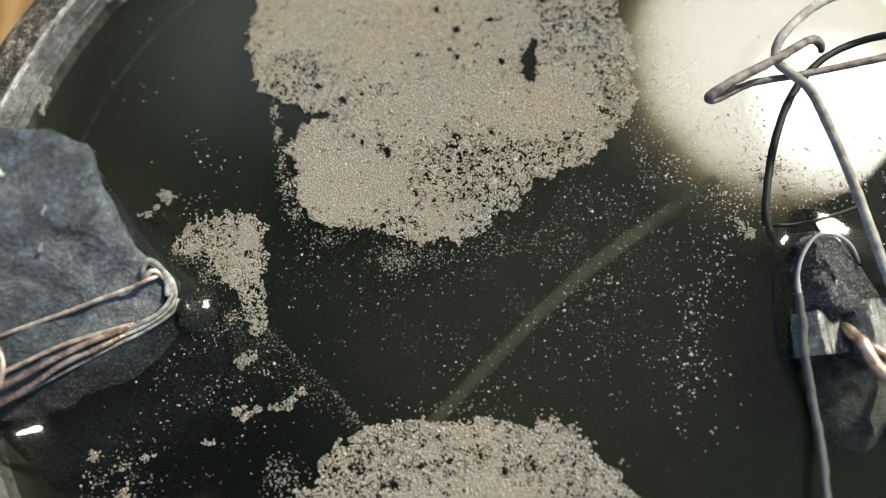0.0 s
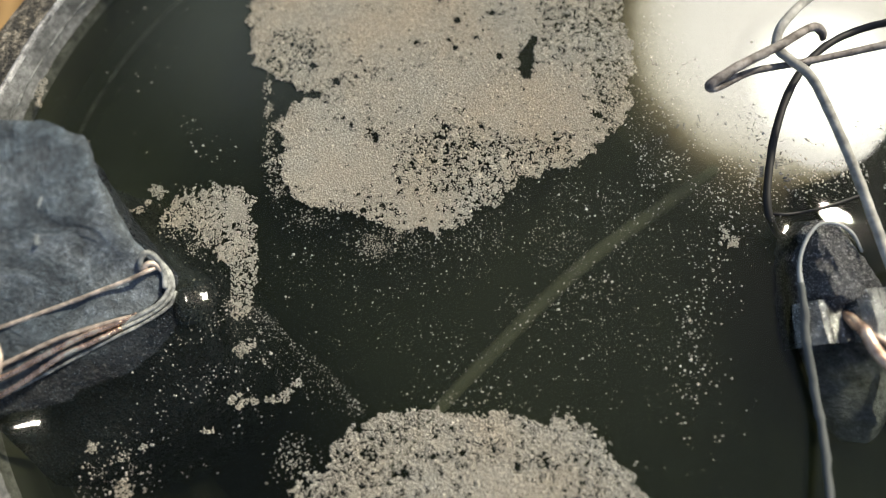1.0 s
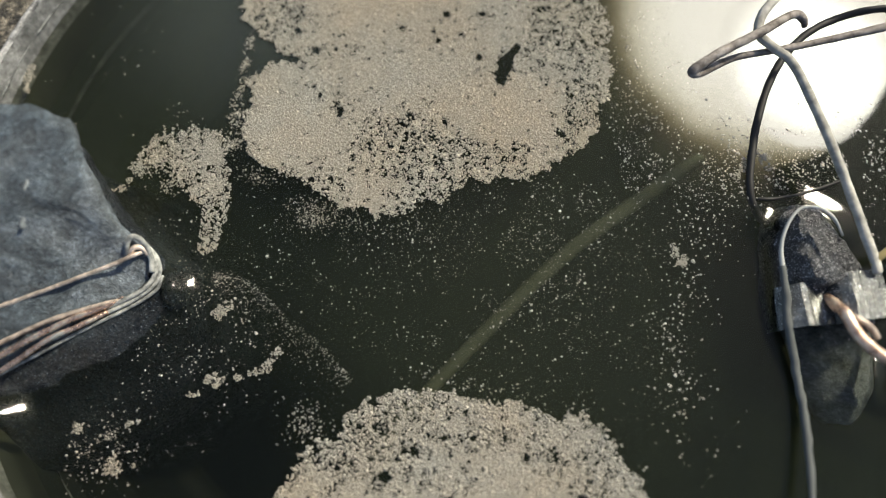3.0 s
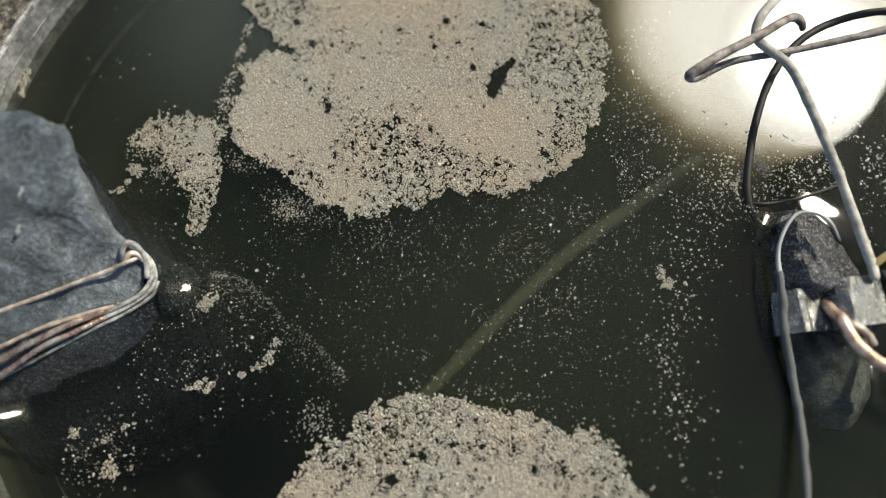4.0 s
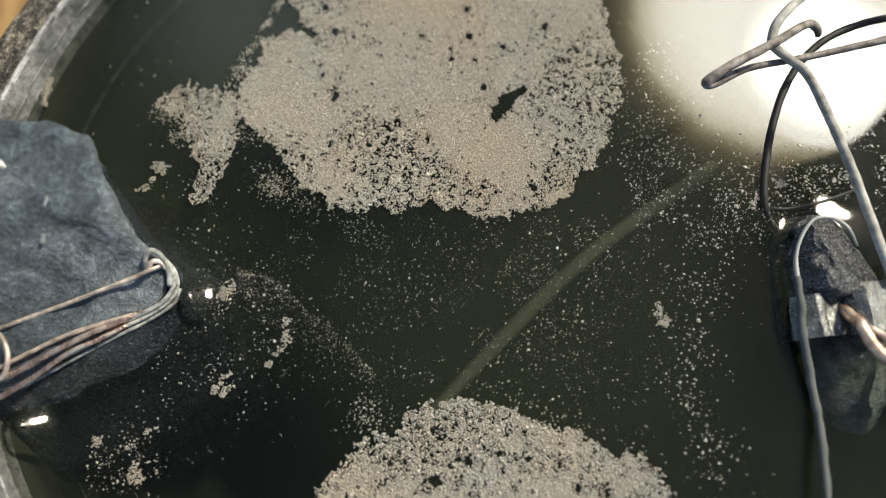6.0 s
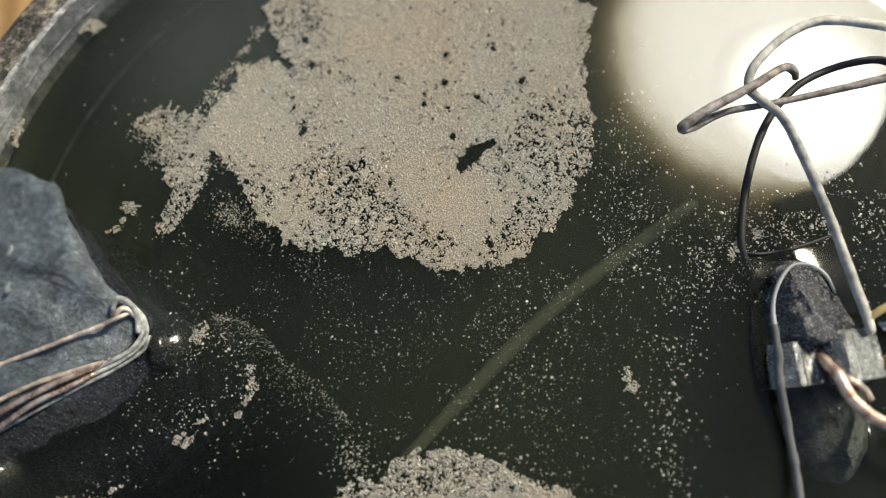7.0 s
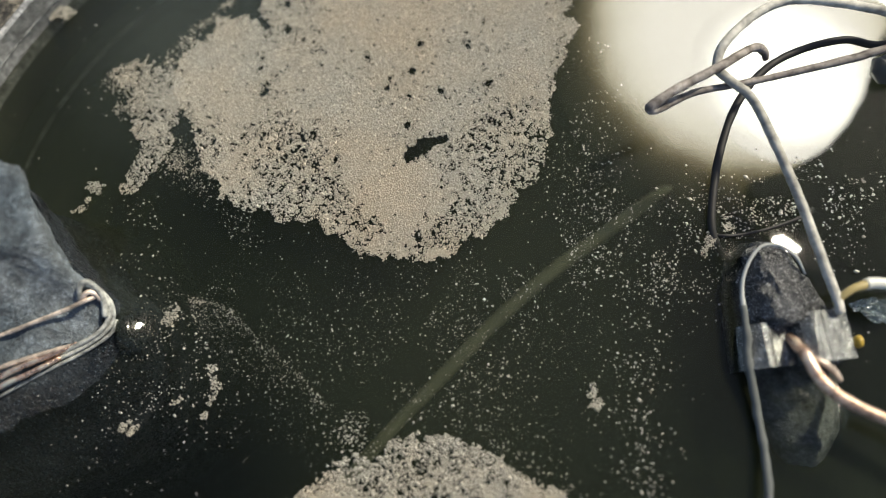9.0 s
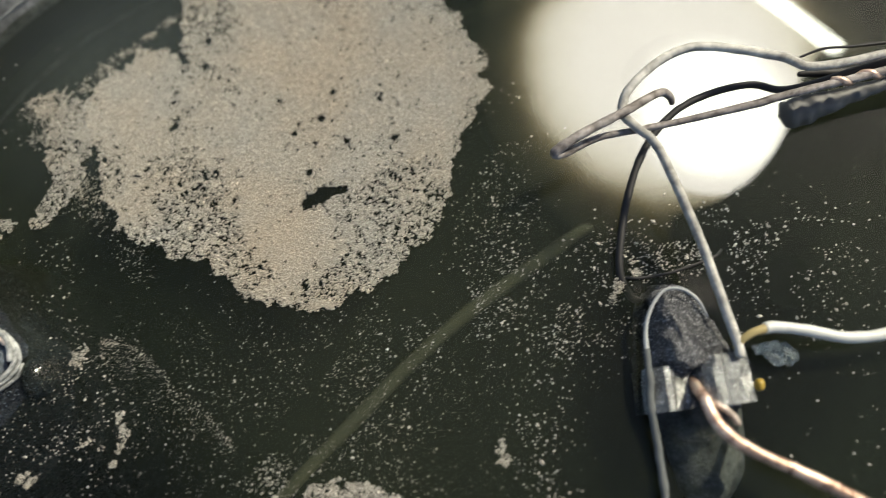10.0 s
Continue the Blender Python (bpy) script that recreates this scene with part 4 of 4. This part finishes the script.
MAIN_PITS = [(0.02, -0.14, 0.07), (0.0, -0.06, 0.09), (-0.002, 0.02, 0.1), (0.0, 0.1, 0.1), (0.02, 0.17, 0.09), (0.04, 0.24, 0.07), (0.07, 0.29, 0.055), (-1.66, -1.07, 0.06), (-1.95, -0.95, 0.035), (-2.5, -0.25, 0.05), (-2.2, -0.42, 0.05), (-1.75, -0.3, 0.03),
             (-1.32, 0.15, 0.035), (-0.87, 0.48, 0.04), (-0.45, 0.6, 0.05), (-0.32, 0.05, 0.04), (-0.85, 0.12, 0.035), (-0.6, 0.28, 0.03), (-1.1, 0.75, 0.035), (-0.2, 1.1, 0.04), (-0.75, 1.2, 0.03), (0.85, -0.62, 0.05), (-0.45, -0.85, 0.04)]
MAIN = Raft(MAIN_EDGE, 11, MAIN_PITS, [(-0.7, -1.35, 0.85, 0.62), (0.1, -1.05, 0.65, 0.3), (0.62, 0.75, 0.62, 0.75), (0.95, -0.1, 0.28, 0.7), (-2.75, -0.1, 0.5, 0.35), (-1.5, -2.0, 0.3, 0.2)],
            [(-2.1, -1.48, 0.62, 0.48), (0.15, -0.55, 0.66, 0.42), (-1.6, 0.5, 0.7, 0.6)], 0.13)
main_raft = floating("foam_raft", "large sandy beige raft of floating scum grains with dark pits", "floating scum", np.concatenate([
    MAIN.places(0.0155),
    wisp([(-1.55, -2.36, 0.13, 0.09, 300), (-1.25, -2.3, 0.2, 0.08, 120), (-0.4, -2.15, 0.2, 0.1, 90)], 81, 0.007),
    wisp([(-3.0, -0.55, 0.03, 0.05, 60), (-2.95, -0.85, 0.03, 0.08, 70), (-2.88, -1.2, 0.03, 0.1, 80), (-2.8, -1.5, 0.05, 0.09, 120), (-2.68, -1.8, 0.06, 0.06, 90), (-2.3, -2.1, 0.14, 0.06, 90)], 83)], 1), FOAM, 21, MAIN.film())

PATCH = Raft([(-0.84, 0.28), (-0.76, 0.48), (-0.56, 0.66), (-0.28, 0.71), (0.05, 0.66), (0.21, 0.5), (0.24, 0.22), (0.17, 0.0), (0.08, -0.14), (-0.12, -0.14), (-0.26, 0.0), (-0.38, 0.1), (-0.6, 0.13)], 31, (),
             [(-0.4, 0.05, 0.35, 0.3), (0.05, -0.2, 0.3, 0.25)], [(0.0, 0.4, 0.14, 0.18)], 0.85, 0.16, 0.9)
small_raft = floating("foam_patch", "small ragged patch of beige floating grains", "floating scum", np.concatenate([PATCH.places(0.0165), wisp([(-0.7, 0.15, 0.1, 0.05, 70), (-0.36, -0.02, 0.1, 0.07, 90)], 85)], 1), GREY_FOAM, 22, PATCH.film())
TAIL = Raft([(-0.2, 0.66), (0.0, 0.8), (0.18, 0.74), (0.23, 0.6), (0.22, 0.4), (0.18, 0.18), (0.15, 0.02), (0.09, -0.16), (-0.02, -0.1), (-0.06, 0.05), (-0.08, 0.2), (-0.12, 0.45)], 33, (), [(0.05, 0.3, 0.3, 0.6)], (), 0.8, 0.1, 0.8)
tail_raft = floating("foam_patch", "narrow tail of loose beige floating grains", "floating scum", TAIL.places(0.0165), GREY_FOAM, 28, TAIL.film())

LOWER_EDGE = [(-2.45, 0.2), (-2.0, 1.05), (-1.83, 1.55), (-1.58, 1.85), (-1.32, 2.12), (-1.12, 2.36), (-0.85, 2.53), (-0.35, 2.58), (0.5, 2.6), (1.24, 2.48), (1.3, 2.38), (1.52, 2.24), (1.75, 2.06), (1.95, 1.78), (2.2, 1.4), (2.42, 0.8),
              (2.5, 0.0), (2.1, -1.1), (1.2, -1.9), (0.0, -2.1), (-1.3, -1.8), (-2.2, -0.9)]
LOWER_PITS = [(-0.58, 1.92, 0.05), (-0.68, 1.9, 0.04), (-0.83, 1.63, 0.06), (-1.33, 1.62, 0.04), (0.55, 2.05, 0.045), (0.85, 2.1, 0.035), (0.3, 2.2, 0.04), (1.15, 1.75, 0.05), (-0.05, 1.45, 0.05), (1.6, 1.4, 0.05), (-0.3, 2.1, 0.04), (0.0, 2.15, 0.035), (1.35, 1.2, 0.04), (-1.1, 1.3, 0.05)]
LOWER = Raft(LOWER_EDGE, 41, LOWER_PITS, [(-1.3, 1.9, 0.5, 0.4)], [(0.5, 1.6, 0.36, 0.5), (-0.9, 1.2, 0.4, 0.25)], 0.5, 0.16, 0.6)
lower_raft = floating("foam_raft", "round greyish beige raft of floating scum grains", "floating scum", np.concatenate([LOWER.places(0.019), wisp([(-1.75, 2.0, 0.12, 0.12, 160), (0.1, 2.68, 0.5, 0.05, 60)], 87)], 1), GREY_FOAM, 23, LOWER.film(0.026))


def thin_out(x, y, seed, least):
    keep = (value_noise(x, y, 0.3, seed + 1) > least) & (beyond(x, y) < -0.1)
    return keep & (away(x, y, LEFT_FOOT) > 0.02) & (away(x, y, RIGHT_FOOT) > 0.02)


def scatter(blobs, seed, size=0.014, least=0.3):
    rng = np.random.RandomState(seed)
    xs, ys = [], []
    for cx, cy, sx, sy, count in blobs:
        xs.append(cx + sx * rng.randn(count))
        ys.append(cy + sy * rng.randn(count))
    x, y = np.concatenate(xs), np.concatenate(ys)
    keep = thin_out(x, y, seed, least)
    x, y = x[keep], y[keep]
    return x, y, size * (0.4 + 0.5 * rng.rand(len(x)) + 1.0 * rng.rand(len(x)) ** 7)


def fringe(points, width, count, seed, size=0.014):
    """Fine grains along a curved line, dense on it and thinning out to one side."""
    rng = np.random.RandomState(seed)
    line = spline(points, 12)
    k = rng.randint(0, len(line) - 1, count)
    way = line[k + 1] - line[k]
    side = np.stack([way[:, 1], -way[:, 0]], -1) / np.linalg.norm(way, axis=1)[:, None]
    wide = width * np.sin(np.pi * np.clip(k / len(line) * 0.9 + 0.08, 0, 1))
    p = line[k] + way * rng.rand(count, 1) + side * (wide * rng.exponential(1.0, count) * (rng.rand(count) > 0.3))[:, None] + 0.02 * rng.randn(count, 2)
    return p[:, 0], p[:, 1], size * (0.35 + 0.5 * rng.rand(count) + 0.8 * rng.rand(count) ** 7)


lamp_specks = floating("drifting_specks", "pale specks drifting on the water over the lamp's edge", "specks",
                       scatter([(2.3, 3.4, 0.32, 0.6, 620), (2.6, 2.8, 0.4, 0.3, 320), (3.2, 2.6, 0.4, 0.25, 360), (1.9, 2.6, 0.35, 0.3, 260), (2.35, 4.6, 0.2, 0.5, 160)], 51, 0.0092, 0.34), SPECK, 24)
centre_specks = floating("drifting_specks", "fine pale specks scattered over open dark water", "specks",
                         scatter([(0.2, 1.7, 1.1, 0.7, 1000), (1.3, 1.5, 0.6, 0.6, 800), (-1.2, 2.0, 0.8, 0.4, 500), (1.2, 2.4, 0.7, 0.35, 500), (-0.5, 0.9, 0.6, 0.4, 150)], 53, 0.0064), SPECK, 25)
coarse_specks = floating("drifting_specks", "sparse brighter specks over open dark water", "specks",
                         scatter([(0.9, 1.2, 0.7, 0.7, 170), (1.5, 0.6, 0.5, 0.6, 90), (-0.6, 1.9, 0.7, 0.4, 70), (0.1, 0.35, 0.25, 0.12, 40), (1.3, 2.2, 0.5, 0.3, 80)], 59, 0.0098, 0.2), SPECK, 29)
coal_specks = floating("drifting_specks", "bright specks on the brown water behind the coal lump", "specks",
                       scatter([(3.7, 2.52, 0.36, 0.2, 320), (4.4, 2.52, 0.45, 0.24, 420), (5.3, 2.4, 0.55, 0.4, 420), (3.25, 2.4, 0.2, 0.22, 110), (5.8, 1.6, 0.6, 0.7, 150)], 91, 0.0118, 0.25), SPECK, 30)
left_specks = floating("drifting_specks", "pale specks gathered round the slate lump", "specks",
                       scatter([(-2.7, 1.0, 0.32, 0.35, 240), (-2.85, 0.5, 0.35, 0.4, 160), (-3.05, 2.0, 0.25, 0.3, 60), (-3.1, 2.6, 0.25, 0.4, 110), (-2.3, 0.4, 0.5, 0.3, 130), (-2.9, -0.2, 0.4, 0.3, 70), (-3.8, 4.0, 0.5, 0.6, 40)], 55, 0.0102, 0.38), SPECK, 26)
shore_specks = floating("drifting_specks", "pale specks gathered off the pan wall", "specks", scatter([(-3.6, -0.62, 0.25, 0.22, 300)], 95, 0.0102, 0.38), SPECK, 31)
foam_line = floating("foam_line", "curved veil of fine grains trailing to the lower raft", "specks",
                     fringe([(-2.6, 1.2), (-2.35, 1.16), (-2.08, 1.0), (-1.76, 0.69), (-1.38, 0.39), (-1.05, 0.03)], 0.2, 900, 57, 0.0062), SPECK, 27)
stream_specks = [floating("drifting_specks", "pale specks streaming past the coal lump", "specks",
                          [v for v in scatter([(0, 0, 0.12, 0.26, 62), (0.02, 0.1, 0.25, 0.3, 32)], 151 + k, 0.0118, 0.25)], SPECK, 251 + k) for k in range(7)]


def clump(name, label, blobs, seed):
    """A ragged flake of small blobs of grains."""
    ring = [[(cx + 0.75 * r * math.cos(0.785 * k), cy + 0.75 * r * math.sin(0.785 * k)) for k in range(8)] for cx, cy, r in blobs]
    sets = [Raft(poly, seed + k, (), (), (), 0.6, 0.12, 0.6).places(0.015) for k, poly in enumerate(ring)]
    return floating(name, label, "floating scum", np.concatenate(sets, 1), GREY_FOAM, seed)


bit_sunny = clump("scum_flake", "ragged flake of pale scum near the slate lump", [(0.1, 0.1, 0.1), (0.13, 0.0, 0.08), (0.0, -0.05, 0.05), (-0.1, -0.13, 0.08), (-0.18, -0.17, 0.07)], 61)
bit_long = clump("scum_flake", "ragged flake of pale scum on dark water", [(0, 0.0, 0.08), (-0.1, 0.01, 0.06), (0.1, 0.02, 0.07), (0.02, 0.08, 0.05), (-0.28, -0.03, 0.035)], 63)
bit_arc = clump("scum_flake", "thin curved chain of pale scum crumbs", [(0, 0.0, 0.055), (0.09, 0.03, 0.05), (-0.1, -0.01, 0.06), (-0.2, -0.03, 0.045), (0.17, 0.09, 0.045), (0.22, 0.17, 0.04)], 79)
bit_low = clump("scum_flake", "loose flake of pale scum near the pan wall", [(0, 0.0, 0.06), (0.08, 0.036, 0.045), (0.3, 0.135, 0.05), (0.12, -0.27, 0.04), (-0.25, 0.108, 0.04), (0.36, -0.35, 0.05)], 65)
bit_crumb = clump("scum_flake", "small pale crumb of scum off the slate's tip", [(0, 0, 0.06), (0.07, 0.05, 0.05), (0.25, -0.12, 0.04), (-0.3, -0.85, 0.04)], 77)
bit_right = clump("scum_flake", "small pale scum flake drifting past the coal lump", [(0.0, 0.0, 0.075), (0.04, -0.05, 0.055), (-0.03, 0.05, 0.055)], 67)
bit_rim = clump("scum_flake", "pale scum flake caught at the pan wall", [(0, 0, 0.07), (0.03, 0.1, 0.05), (0.0, -0.1, 0.04)], 69)
bit_coal = clump("scum_flake", "pale scum flake resting by the coal lump", [(0.0, 0.0, 0.06), (0.048, 0.027, 0.05), (-0.2, -0.1, 0.05), (-0.3, -0.22, 0.04)], 75)
bit_top = clump("scum_flake", "pale scum flake caught high on the pan wall", [(0, 0, 0.12), (0.12, 0.02, 0.08), (-0.08, 0.1, 0.08)], 73)


def motions():
    def drift(thing, rows, lift=0.02):
        walk(thing, [(t, pose(x * CM, y * CM, lift * CM, 0, 0, a)) for t, x, y, a in rows])

    walk(lamp, [(t, pose(x * CM, y * CM, -2.28 * CM)) for t, x, y in ((0, 4.93, 5.46), (1, 4.93, 5.63), (2.5, 4.94, 5.76), (5, 4.96, 5.88), (7.5, 4.98, 5.92), (10, 4.96, 6.04))])
    drift(main_raft, [
        (0, 0.778, 4.089, 0),
        (0.5, 0.76, 4.037, -2.75),
        (1, 0.756, 3.994, -5.65),
        (1.5, 0.736, 3.94, -8.76),
        (2, 0.728, 3.89, -11.82),
        (2.5, 0.687, 3.818, -14.89),
        (4, 0.606, 3.63, -24.6),
        (4.5, 0.574, 3.57, -28.05),
        (5, 0.554, 3.514, -31.41),
        (6.5, 0.429, 3.36, -40.93),
        (7, 0.378, 3.302, -43.87),
        (7.5, 0.341, 3.285, -46.9),
        (8, 0.282, 3.257, -50.05),
        (8.5, 0.201, 3.24, -52.9),
        (9, 0.149, 3.208, -55.85),
        (9.5, 0.089, 3.168, -58.84),
        (10, -0.022, 3.131, -61.01),
    ])
    drift(small_raft, [
        (0, -2.43, 1.6, -1),
        (1, -2.56, 1.83, -1),
        (2, -2.66, 2.1, -2),
        (2.5, -2.71, 2.23, -4),
        (4, -2.85, 2.56, -11),
        (5, -2.91, 2.77, -17),
        (6.5, -2.96, 3.09, -27),
        (7.5, -2.97, 3.3, -32),
        (8.5, -3.02, 3.51, -35),
        (9.5, -3.01, 3.66, -37),
        (10, -3.06, 3.72, -38),
    ])
    drift(tail_raft, [(0, -2.33, 1.03, 17), (0.5, -2.42, 1.07, 8), (1, -2.5, 1.14, 1), (1.5, -2.58, 1.23, -1), (2, -2.66, 1.35, -1), (2.5, -2.71, 1.53, -3), (4, -2.86, 1.98, -8), (5, -2.98, 2.22, -14), (6.5, -3.12, 2.54, -22), (7.5, -3.17, 2.68, -26), (8.5, -3.23, 2.85, -28), (9.5, -3.23, 2.95, -28), (10, -3.28, 2.99, -28)])
    drift(lower_raft, [(t, x, -2.55, -3.4 * t) for t, x in ((0, -0.16), (2.5, -0.15), (5, -0.13), (7.5, -0.11), (10, -0.08))])
    drift(lamp_specks, [(0, 0, 0.05, 0), (2.5, -0.03, -0.2, 0), (5, -0.05, -0.45, 0), (7.5, -0.15, -0.72, 0), (10, -0.25, -1.0, 0)])
    drift(centre_specks, [(0, 0, 0, 0), (2.5, -0.12, -0.2, 0), (5, -0.28, -0.42, 0), (7.5, -0.45, -0.62, 0), (10, -0.6, -0.82, 0)])
    drift(coarse_specks, [(0, 0, 0.1, 0), (2.5, -0.17, -0.13, 0), (5, -0.34, -0.38, 0), (7.5, -0.5, -0.6, 0), (10, -0.65, -0.8, 0)])
    drift(coal_specks, [(0, 0.06, 0.12, 0), (2.5, 0.03, 0.06, 0), (5, 0, 0, 0), (7.5, -0.03, -0.06, 0), (10, -0.06, -0.12, 0)])
    drift(left_specks, [(0, 0, 0, 0), (2.5, -0.04, 0.06, 0), (5, -0.04, 0.1, 0), (7.5, 0.0, 0.14, 0), (10, 0.02, 0.16, 0)])
    drift(foam_line, [(0, -0.02, -0.08, 0), (1.5, 0, 0, 0), (5, 0.04, 0.25, 0), (7.5, 0.15, 0.3, 0), (10, 0.25, 0.32, 0)])
    course = spline([(3.35, 3.3), (3.2, 2.75), (3.0, 2.25), (2.78, 1.8), (2.58, 1.3), (2.46, 0.85), (2.36, 0.4), (2.4, -0.05), (2.5, -0.5), (2.68, -0.95), (2.9, -1.4), (3.1, -1.8), (3.3, -2.2)], 10)
    for k, specks in enumerate(stream_specks):
        drift(specks, [(t, *course[min(120, int(round(11 * k + 10 * 0.38 * t)))], 3 * t) for t in (0, 2.5, 5, 7.5, 10)])
    drift(bit_sunny, [(0, -3.5, 2.42, 0), (1.5, -3.6, 2.38, 3), (2.5, -3.65, 2.45, 8), (4, -3.62, 2.52, 8), (5, -3.58, 2.6, 8), (6.5, -3.6, 2.66, 12), (8, -3.62, 2.7, 15), (9, -3.66, 2.74, 15), (10, -3.68, 2.78, 15)], 0.05)
    drift(bit_long, [(0, -2.35, 0.07, 0), (2, -2.44, 0.15, 4), (4, -2.56, 0.17, 10), (5.2, -2.6, 0.18, 14), (6.4, -2.65, 0.2, 12), (7, -2.7, 0.18, 10), (8.6, -2.89, 0.16, 8), (10, -2.98, 0.08, 5)])
    drift(bit_arc, [(0, -2.0, 0.14, 0), (2, -2.06, 0.16, 4), (2.6, -2.08, 0.21, 8), (4.6, -1.98, 0.46, 30), (6.4, -2.02, 0.64, 52), (8.6, -2.06, 0.48, 62), (10, -2.02, 0.42, 66)])
    low = [(0, 0), (2.5, 0.06), (5, 0.1), (6.5, 0.06), (8.5, -0.34), (10, -0.6)]
    drift(bit_low, [(t, -3.66 + 0.3 * min(0, d), -0.5 + d, 2 * t) for t, d in low])
    drift(shore_specks, [(t, 0.3 * min(0, d), d, 0) for t, d in low])
    drift(bit_crumb, [(0, -2.4, 0.62, 0), (1.5, -2.4, 0.7, 0), (5, -2.68, 1.17, 20), (9, -2.6, 1.3, 30), (10, -2.6, 1.32, 32)])
    drift(bit_right, [(0, 3.08, 2.03, 8), (1, 2.87, 1.82, 5), (2, 2.65, 1.61, 0), (2.5, 2.55, 1.53, -2), (4, 2.34, 1.26, -8), (5, 2.21, 1.08, -12), (6.5, 2.03, 0.83, -15), (7.5, 1.96, 0.64, -18), (8.5, 1.93, 0.47, -20), (9.5, 1.94, 0.31, -22), (10, 1.96, 0.26, -22)])
    drift(bit_coal, [(0, 3.5, 2.75, 0), (5, 3.5, 2.45, 0), (9, 3.48, 2.18, 10), (10, 3.48, 2.14, 12)])
    drift(bit_rim, [(0, -4.93, 3.66, 0), (10, -4.9, 3.7, 0)], 0.13)
    drift(bit_top, [(0, -4.25, 5.05, 0), (10, -4.25, 5.05, 0)], 0.12)


motions()
